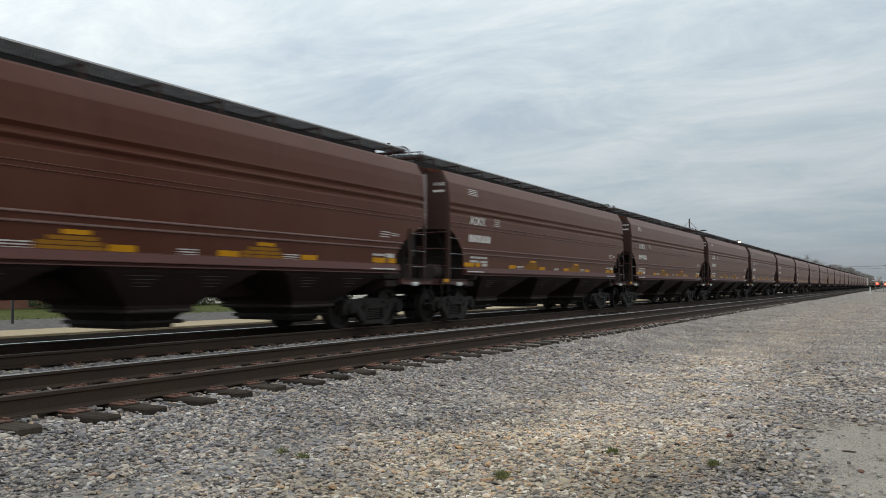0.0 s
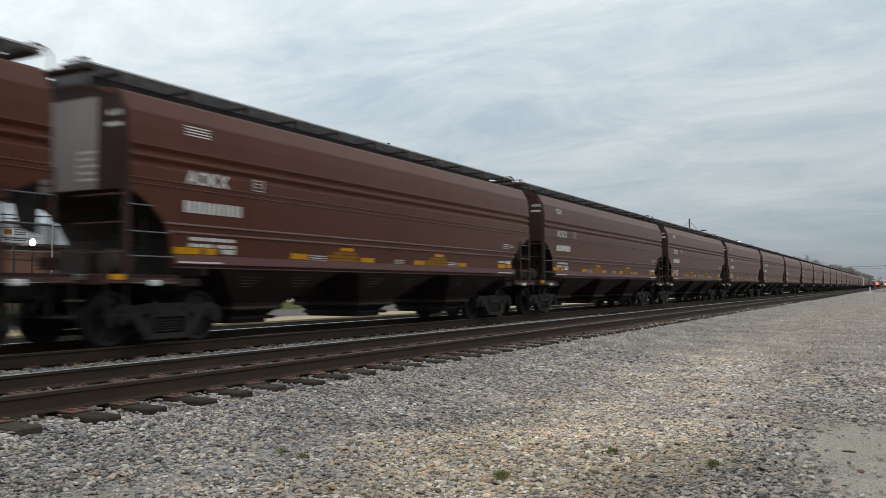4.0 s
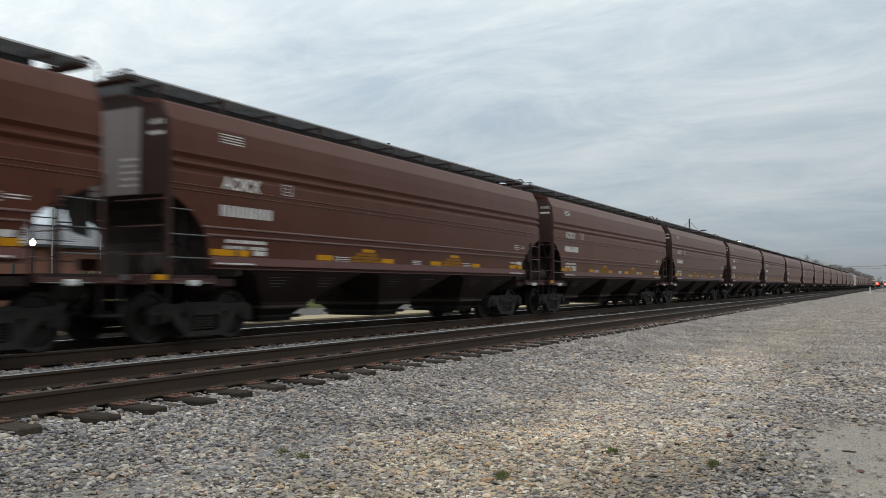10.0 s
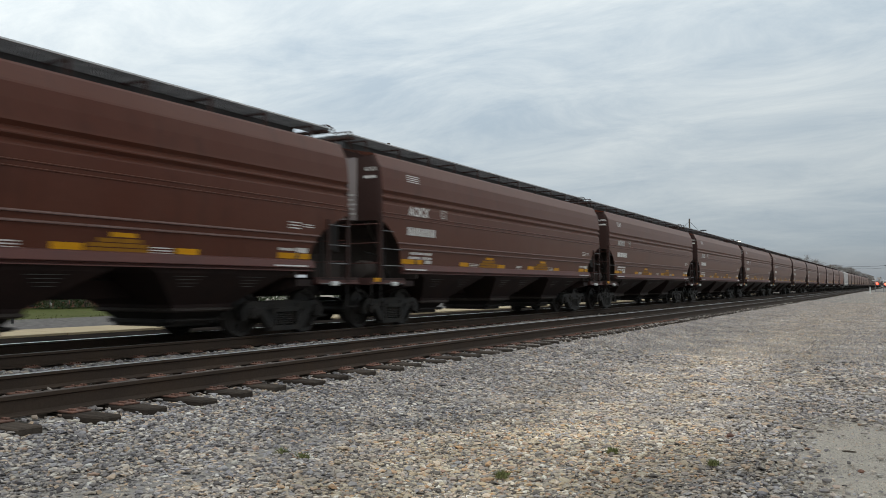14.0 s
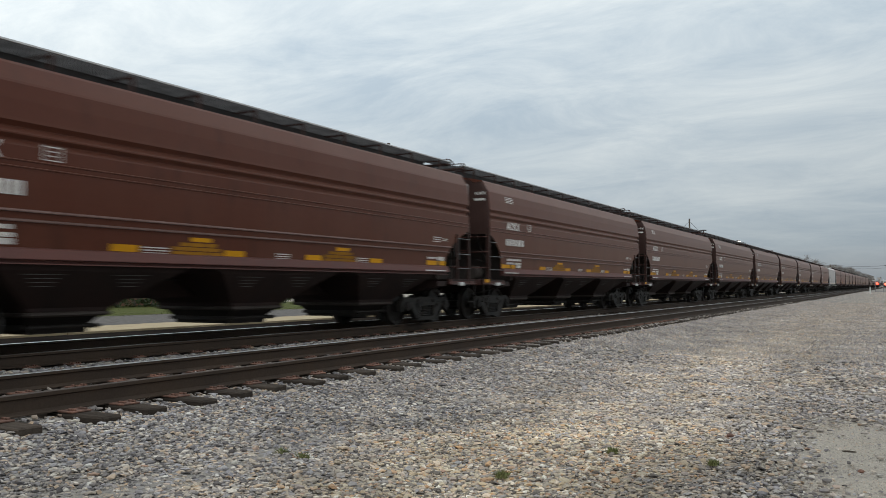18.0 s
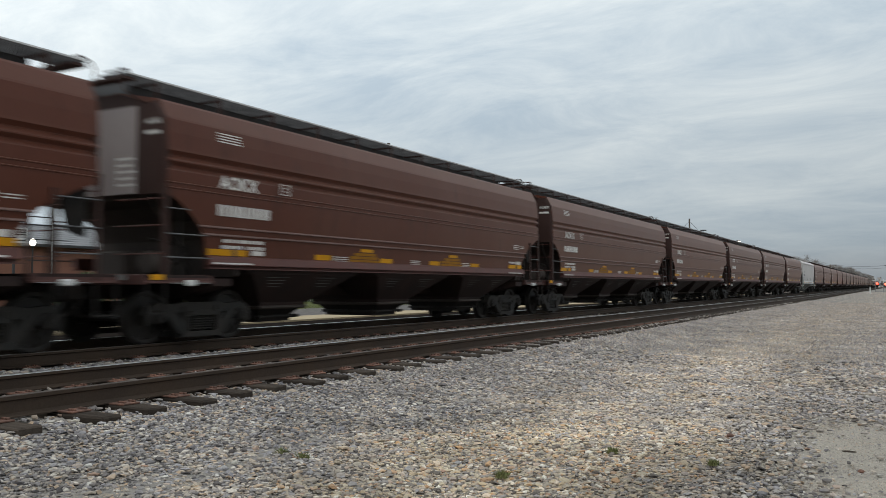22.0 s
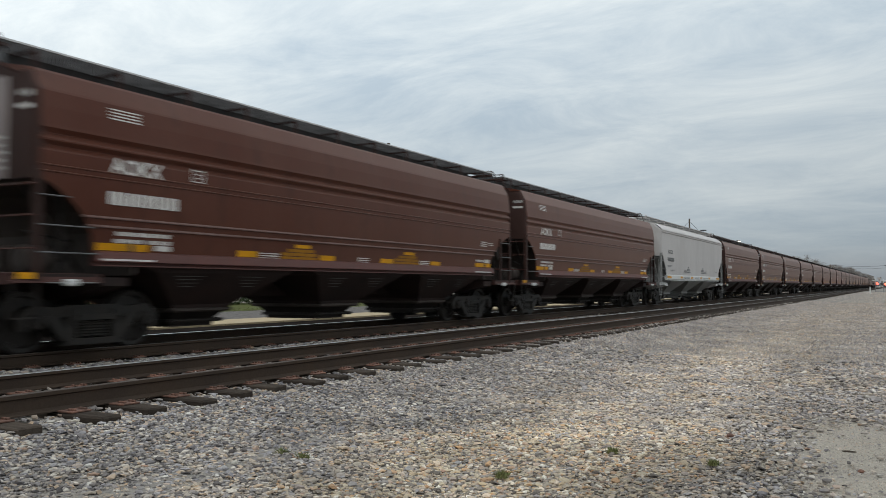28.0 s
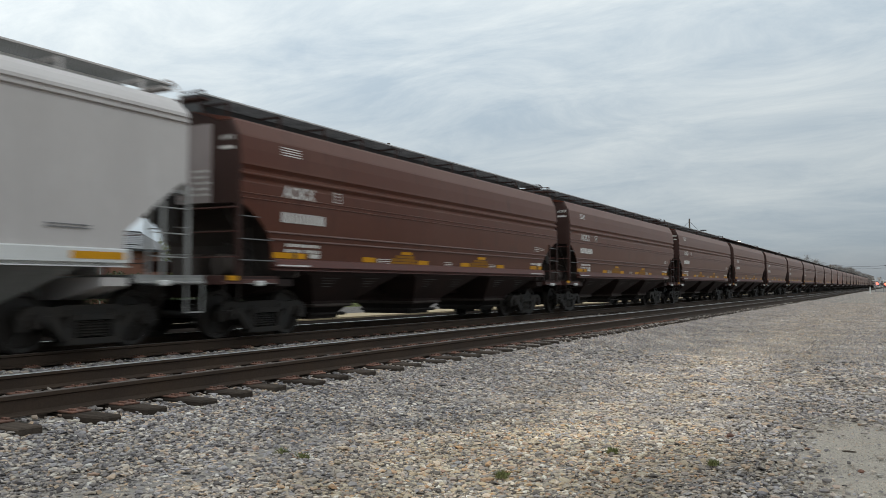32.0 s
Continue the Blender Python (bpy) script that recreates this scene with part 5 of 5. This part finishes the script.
def make_depot():
    """Brick depot: wall, white base, fascia, grey hipped roof."""
    d = empty("brick_depot", "low red brick depot with a grey shingle roof", "building", pose(-44, 24, 0))
    w = shape()
    prism(w, [(-4.8, 0), (0, 0), (0, 3.60), (-2.4, 4.88), (-4.8, 3.60)], "y", -14, 16.8)
    part("wall", w, BRICK, d, "red-brown brick wall")
    r = shape()
    x0, x1, y0, y1, z0, z1 = -5.4, 0.6, -14.4, 17.2, 3.72, 5.05
    for side in (x0, x1):
        add(r, [(side, y0, z0), (side, y1, z0), (-2.4, y1, z1), (-2.4, y0, z1), (side, y0, z0 - 0.12), (side, y1, z0 - 0.12), (-2.4, y1, z1 - 0.12), (-2.4, y0, z1 - 0.12)],
            [(0, 1, 2, 3), (4, 7, 6, 5), (0, 4, 5, 1), (1, 5, 6, 2), (3, 2, 6, 7), (0, 3, 7, 4)])
    roof = part("roof", r, ROOFING, d, "grey shingle roof")
    for k in range(1, 9):
        f = k / 9
        xx, zz = x1 + (-2.4 - x1) * f, z0 + (z1 - z0) * f
        part("shingle_course", box(shape(), xx - 0.03, xx + 0.03, y0, y1, zz - 0.004, zz + 0.007), ROOFING, roof)
    part("ridge_cap", box(shape(), -2.52, -2.28, y0, y1, 5.03, 5.10, 0.02), DARKMETAL, roof)
    part("fascia", box(shape(), 0.602, 0.64, y0, y1, 3.58, 3.74), DARKMETAL, d, "dark trim board")
    part("wing_wall", box(shape(), -4.2, -0.4, 16.8, 19.8, 0, 2.70), BRICK, d, "lower brick wing")
    wing = shape()
    for side in (-4.8, 0.2):
        add(wing, [(side, 17.2, 2.72), (side, 20.0, 2.72), (-2.3, 20.0, 3.66), (-2.3, 17.2, 3.66), (side, 17.2, 2.6), (side, 20.0, 2.6), (-2.3, 20.0, 3.54), (-2.3, 17.2, 3.54)],
            [(0, 1, 2, 3), (4, 7, 6, 5), (0, 4, 5, 1), (1, 5, 6, 2), (3, 2, 6, 7), (0, 3, 7, 4)])
    part("wing_roof", wing, ROOFING, d, "lower grey roof of the wing")
    b = empty("low_annex", "low pale block annex beside the depot", "building", pose(-58, 48, 0))
    part("wall", box(shape(), -5, 0, -5, 6, 0, 2.9), PAINTED, b)
    part("roof", box(shape(), -5.3, 0.3, -5.3, 6.3, 2.9, 3.1, 0.03), ROOFING, b)


make_depot()


def make_platform_things():
    sign = empty("station_sign", "white two-panel notice sign on a dark post", "sign", pose(-27, 18.44, 0))
    part("post", box(shape(), -0.03, 0.03, -0.04, 0.04, 0, 3.36, 0.006), DARKMETAL, sign)
    for z0, z1 in ((3.02, 3.36), (2.82, 2.99)):
        p = part("panel", box(shape(), 0.032, 0.06, -0.48, 0.48, z0, z1, 0.006), PAINTED, sign, "white sign panel in a dark frame")
        s = shape()
        for k in range(3 if z1 > 3.2 else 1):
            z = z1 - 0.10 - 0.08 * k
            box(s, 0.061, 0.064, (-0.05 if z1 > 3.2 else -0.4), 0.40, z, z + 0.035)
        part("lettering", s, DARKMETAL, p)
    part("badge", box(shape(), 0.061, 0.065, -0.42, -0.14, 3.10, 3.28, 0.002), AMBER, sign, "plain yellow-green emblem patch")
    lamp = empty("globe_lamp", "dark post lamp with a lit white globe", "lamp", pose(-43, 30.5, 0.12))
    part("post", lathe(shape(), [(0, 0.12), (0.5, 0.10), (0.6, 0.055), (3.35, 0.045), (3.42, 0.10), (3.47, 0.10)], "z", 12), DARKMETAL, lamp)
    part("globe", lathe(shape(), [(3.47, 0.08), (3.53, 0.15), (3.64, 0.185), (3.76, 0.15), (3.82, 0.08), (3.88, 0.05), (3.92, 0.0)], "z", 16), LAMP_WHITE, lamp, "lit white globe", True)
    for x, y, h, r in ((-43.0, 31.75, 6.2, 0.05), (-43.0, 35.1, 4.95, 0.045)):
        pole = empty("flag_mast", "slender white metal mast", "mast", pose(x, y, 0), group="white masts")
        part("mast", tube(shape(), (0, 0, 0), (0, 0, h), r, 8, r * 0.8), PAINTED, pole)
        part("foot", box(shape(), -0.1, 0.1, -0.1, 0.1, 0, 0.05, 0.01), CONCRETE, pole)


make_platform_things()


# ---- poles, lamps, trees and the road crossing in the distance ----
def utility_pole(x, y, h, arms, label):
    p = empty("utility_pole", label, "utility pole", pose(x, y, 0), group="utility poles along the railway")
    part("pole", tube(shape(), (0, 0, 0), (0, 0, h), 0.15, 10, 0.11), POLE, p)
    for z, half in arms:
        part("crossarm", box(shape(), -half, half, -0.06, 0.06, h - z, h - z + 0.12, 0.01), POLE, p)
        for k in (-1, 1):
            for f in (0.9, 0.45):
                part("insulator", lathe(shape(), [(0, 0.03), (0.05, 0.05), (0.12, 0.05), (0.15, 0.02)], "z", 8, (k * half * f, 0, h - z + 0.12)), DARKMETAL, p)
    return p


def cable(s, a, b, sag, r=0.012):
    a, b = Vector(a), Vector(b)
    pts = [a.lerp(b, i / 12) - Vector((0, 0, sag * 4 * (i / 12) * (1 - i / 12))) for i in range(13)]
    for p, q in zip(pts, pts[1:]):
        tube(s, p, q, r, 4)
    return s


near_pole = utility_pole(-29.63, 47, 10.83, [], "weathered wooden pole with a lit lamp behind the train")
part("lamp_arm", tube(shape(), (0.05, 0.03, 9.75), (1.05, 0.57, 9.95), 0.03, 6), DARKMETAL, near_pole)
part("lamp_lens", lathe(shape(), [(9.62, 0.0), (9.65, 0.10), (9.74, 0.15), (9.90, 0.10), (9.96, 0.03)], "z", 12, (1.08, 0.58, 0)), LAMP_AMBER, near_pole, "lit amber lamp", True)
far_pole = utility_pole(-25.58, 120, 10.75, [], "wooden utility pole with guy wires and a lamp arm")
guy = shape()
for dx in (-1.9, 1.7):
    tube(guy, (0, 0, 10.4), (dx, 0, 8.6), 0.02, 4)
part("guy_wire", guy, DARKMETAL, far_pole)
part("lamp_arm", box(shape(), 0.2, 2.0, -0.05, 0.05, 8.95, 9.05, 0.01), DARKMETAL, far_pole)
part("lamp_head", box(shape(), 1.5, 2.3, -0.12, 0.12, 8.98, 9.14, 0.03), DARKMETAL, far_pole)
for k, (x, y) in enumerate(((-20.9, 330), (-3.0, 345))):
    utility_pole(x, y, 9.0, [(0.4, 1.1)], "distant wooden utility pole by the road crossing")
wire = shape()
for dz in (8.75, 7.9):
    cable(wire, (-20.9, 330, dz), (-3.0, 345, dz), 0.5, 0.035)
    cable(wire, (-3.0, 345, dz), (40, 380, dz), 0.6, 0.035)
    cable(wire, (-70, 300, dz), (-20.9, 330, dz), 0.6, 0.035)
tagged(thing("overhead_wires", wire, DARKMETAL, "thin dark overhead wires across the road", "wire"), group="overhead wires")

street = empty("street_lamp", "tall street lamp with a lit amber head", "street lamp", pose(-25.6, 155, 0.42))
part("post", tube(shape(), (0, 0, -0.44), (0, 0, 8.9), 0.10, 10, 0.06), DARKMETAL, street)
part("arm", box(shape(), 0, 1.0, -0.04, 0.04, 8.80, 8.88), DARKMETAL, street)
part("head", box(shape(), 0.6, 1.3, -0.16, 0.16, 8.78, 8.92, 0.03), DARKMETAL, street)
# Lens made wider than a real one, so the glare is built in.
part("lens", lathe(shape(), [(8.40, 0.0), (8.46, 0.32), (8.62, 0.46), (8.78, 0.30)], "z", 12, (0.94, 0, 0)), LAMP_AMBER, street, "lit amber lens widened to show its glare", True)


def bare_tree(x, y, h, seed, green=0.0):
    rng = random.Random(seed)
    t = empty("tree", "bare early spring tree beyond the railway" if green < 0.2 else "tree with thin early spring leaves", "tree", pose(x, y, 0), group="trees in the distance")
    trunk, limbs, twigs = shape(), shape(), []
    tube(trunk, (0, 0, 0), (0.1, 0.1, h * 0.38), h * 0.022, 7, h * 0.016)
    tips = []

    def grow(p, v, length, r, level):
        q = p + v * length
        tube(limbs, p, q, r, 4, r * 0.65)
        if level == 0:
            tips.append(q)
            return
        for k in range(3 if level > 1 else 3):
            a = Vector((rng.uniform(-1, 1), rng.uniform(-1, 1), rng.uniform(-0.15, 0.8)))
            grow(q, (v * 0.9 + a * 0.75).normalized(), length * rng.uniform(0.62, 0.85), r * 0.62, level - 1)

    for k in range(5):
        a = k * 1.26 + rng.uniform(-0.3, 0.3)
        grow(Vector((0.1, 0.1, h * rng.uniform(0.28, 0.38))), Vector((math.cos(a) * 0.7, math.sin(a) * 0.7, 0.9)).normalized(), h * 0.21, h * 0.011, 3)
    part("trunk", trunk, TWIG, t)
    part("branchwork", limbs, TWIG, t)
    if green:
        s = shape()
        for p in tips:
            for k in range(max(1, int(30 * green))):
                c = p + Vector((rng.uniform(-1, 1), rng.uniform(-1, 1), rng.uniform(-1, 1))) * h * 0.06
                u = Vector((rng.uniform(-1, 1), rng.uniform(-1, 1), rng.uniform(-1, 1))).normalized()
                w = u.orthogonal().normalized()
                r = h * 0.0065
                add(s, [c - w * r, c + u.cross(w) * r, c + w * r, c - u.cross(w) * r], [(0, 1, 2, 3)])
        part("crown", s, LEAF_FAR, t)
    return t


def bush_tree(x, y, h, seed):
    """Small tree in fresh yellow-green leaf, branched from the ground."""
    rng = np.random.default_rng(seed)
    t = empty("tree", "small tree in fresh yellow-green leaf behind the platform", "tree", pose(x, y, 0), group="young trees behind the platform")
    trunk = tube(shape(), (0, 0, 0), (0, 0.05, h * 0.45), 0.09, 7, 0.05)
    part("trunk", trunk, TWIG, t)
    crown = shape()
    for k in range(12):
        a, r = k * 2.4, 0.28 * h * rng.uniform(0.3, 1.0)
        c = (r * math.cos(a), r * math.sin(a), h * rng.uniform(0.16, 0.84))
        tube(crown, (0, 0, h * 0.3), c, 0.03, 4, 0.01)
        clump = leaf_cloud(rng, c, (h * 0.19, h * 0.19, h * 0.17), 240, 0.10)
        add(crown, clump[0], clump[1])
    part("crown", crown, SPRING_LEAF, t)


def make_trees():
    for k, (x, y, h, g) in enumerate(((-16.5, 170, 7.4, 0.15), (-14.6, 176, 6.6, 0.1), (-18.3, 172, 7.0, 0.1))):
        bare_tree(x - 3.0, y + 30, h * 1.22, 20 + k, 0.45)
    rng = random.Random(3)
    row = [(-28, 9.0), (-26, 9.6), (-24.5, 9.0), (-23, 9.6), (-21.4, 9.2), (-19.8, 10.2), (-18.4, 9.8), (-17.0, 9.6), (-15.6, 9.0), (-14.2, 8.4), (-12.8, 7.6), (-11.4, 6.8), (-10.0, 5.8), (-8.8, 4.8)]
    for k, (x, h) in enumerate(row):
        bare_tree(x * 1.06, 350 + rng.uniform(-10, 10), h * 0.98, 40 + k, 0.9)
    for k, (x, y, h) in enumerate(((-43.6, 42.4, 5.0), (-44.6, 44.6, 5.8), (-44.0, 47.2, 5.2), (-46.3, 45.4, 4.5), (-47.2, 46.2, 5.0))):
        bush_tree(x, y, h, 90 + k)
    for k in range(9):
        bare_tree(-118 - rng.uniform(0, 12), 78 + k * 8 + rng.uniform(-2, 2), rng.uniform(7, 9), 70 + k, 0.8)


make_trees()


def make_woods():
    """Far woods on the skyline, too many to count."""
    rng = np.random.default_rng(21)
    s = shape()
    for k in range(2600):
        y = 560 + rng.uniform(0, 60)
        x = rng.uniform(-420, 160)
        z = abs(rng.normal(0, 3.0))
        u = Vector(rng.normal(0, 1, 3)).normalized()
        w = u.orthogonal().normalized()
        r = rng.uniform(0.6, 1.6)
        p = Vector((x, y, min(z, 8.0)))
        q = u.cross(w)
        add(s, [p - w * r, p + q * r, p + w * r, p - q * r], [(0, 1, 2, 3)])
    thing("far_woods", s, LEAF_FAR, "hazy line of woods on the horizon", "woods", kind="stuff")


make_woods()


def crossing_signal(x, y, z):
    c = empty("crossing_signal", "road crossing signal with a lit red lamp", "signal", pose(x, y, 0), group="crossing signals")
    part("mast", tube(shape(), (0, 0, 0), (0, 0, z + 0.9), 0.06, 8), GALVANISED, c)
    part("crossbuck", box(box(shape(), -0.6, 0.6, -0.05, -0.03, z + 0.62, z + 0.74), -0.06, 0.06, -0.07, -0.05, z + 0.2, z + 1.1), PAINTED, c)
    for k in (-1, 1):
        part("hood", lathe(shape(), [(-0.10, 0.22), (0.06, 0.22), (0.10, 0.10)], "y", 12, (k * 0.34, 0, z)), DARKMETAL, c)
    part("lit_lens", lathe(shape(), [(-0.16, 0.0), (-0.14, 0.20), (-0.10, 0.23)], "y", 12, (0.34, 0, z)), SIGNAL_RED, c, "lit red lens")


crossing_signal(-4.1, 200, 1.8)
crossing_signal(-2.55, 200, 1.7)

thing("road", box(shape(), -5.4, 300, 206, 213.5, -0.02, 0.035), ASPHALT, "asphalt road leading to the crossing", "road", kind="structure")

marker = empty("marker_post", "short white marker post in the gravel", "post", pose(-3.83, 150, 0))
part("post", box(shape(), -0.09, 0.09, -0.09, 0.09, 0, 1.15, 0.02), PAINTED, marker)


# ---- small things on the gravel ----
def make_weeds():
    rng = random.Random(9)
    spots = [(-4.20, 5.13, 0.08), (-3.96, 5.08, 0.07), (-2.39, 5.26, 0.065), (-1.98, 6.42, 0.06), (-1.20, 6.34, 0.05)]
    for x, y, h in spots:
        s = shape()
        for k in range(110):
            a = rng.uniform(0, 6.28)
            rr = rng.uniform(0, h * 0.9)
            bx, by = rr * math.cos(a), rr * math.sin(a)
            hh = 0.02 + h * rng.uniform(0.2, 0.5)
            tx, ty = bx + rng.uniform(-1, 1) * h * 0.6, by + rng.uniform(-1, 1) * h * 0.6
            px, py = -0.006 * math.sin(a), 0.006 * math.cos(a)
            add(s, [(bx - px, by - py, 0), (bx + px, by + py, 0), (tx, ty, hh)], [(0, 1, 2)])
        thing("weed_tuft", s, WEED, "small green weed tuft among the stones", "weed", pose(x, y, 0.022), group="weeds in the gravel")


make_weeds()


def lump(name, label, category, x, y, size, mat, seed):
    rng = random.Random(seed)
    bm = bmesh.new()
    bmesh.ops.create_icosphere(bm, subdivisions=2, radius=1)
    s = shape()
    bm.verts.index_update()
    add(s, [(v.co.x * size[0] * rng.uniform(0.8, 1.1), v.co.y * size[1] * rng.uniform(0.8, 1.1), v.co.z * size[2] * rng.uniform(0.8, 1.1) + size[2] * 0.5) for v in bm.verts], [[v.index for v in f.verts] for f in bm.faces])
    bm.free()
    thing(name, s, mat, label, category, pose(x, y, 0.02, 0, 0, rng.uniform(0, 180)))


lump("scrap_wood", "dark rotten wood scrap lying on the gravel", "wood scrap", -4.35, 12.5, (0.12, 0.04, 0.02), TIE, 1)
lump("rusty_stone", "rust-red stone among grey gravel", "stone", -1.30, 7.62, (0.038, 0.028, 0.02), PLATE, 2)
lump("dark_stick", "short dark stick on the bare dirt", "stick", -0.36, 7.35, (0.06, 0.008, 0.008), TIE, 3)
lump("dark_stone", "dark stone on the bare dirt", "stone", -0.25, 6.6, (0.024, 0.018, 0.014), PLATE, 4)



# ---- what moves ----
def motions():
    times = [i for i in range(33)]
    spun = {}
    for car, y in TRAIN:
        walk(car, [(t, pose(LINE, y - gone(t), RAIL)) for t in times])
        for o in car.children_recursive:
            if o.name.split(".")[0] != "wheelset":
                continue
            key = o["spin"]
            o.rotation_mode = "QUATERNION"
            if key not in spun:
                walk(o, [(k / FPS, pose(0, key, WHEEL, math.degrees(gone(k / FPS) / WHEEL) % 360.0)) for k in range(0, 32 * FPS + 1)])
                spun[key] = o
            else:
                o.animation_data_create()
                o.animation_data.action = spun[key].animation_data.action
                o.animation_data.action_slot = spun[key].animation_data.action_slot


motions()
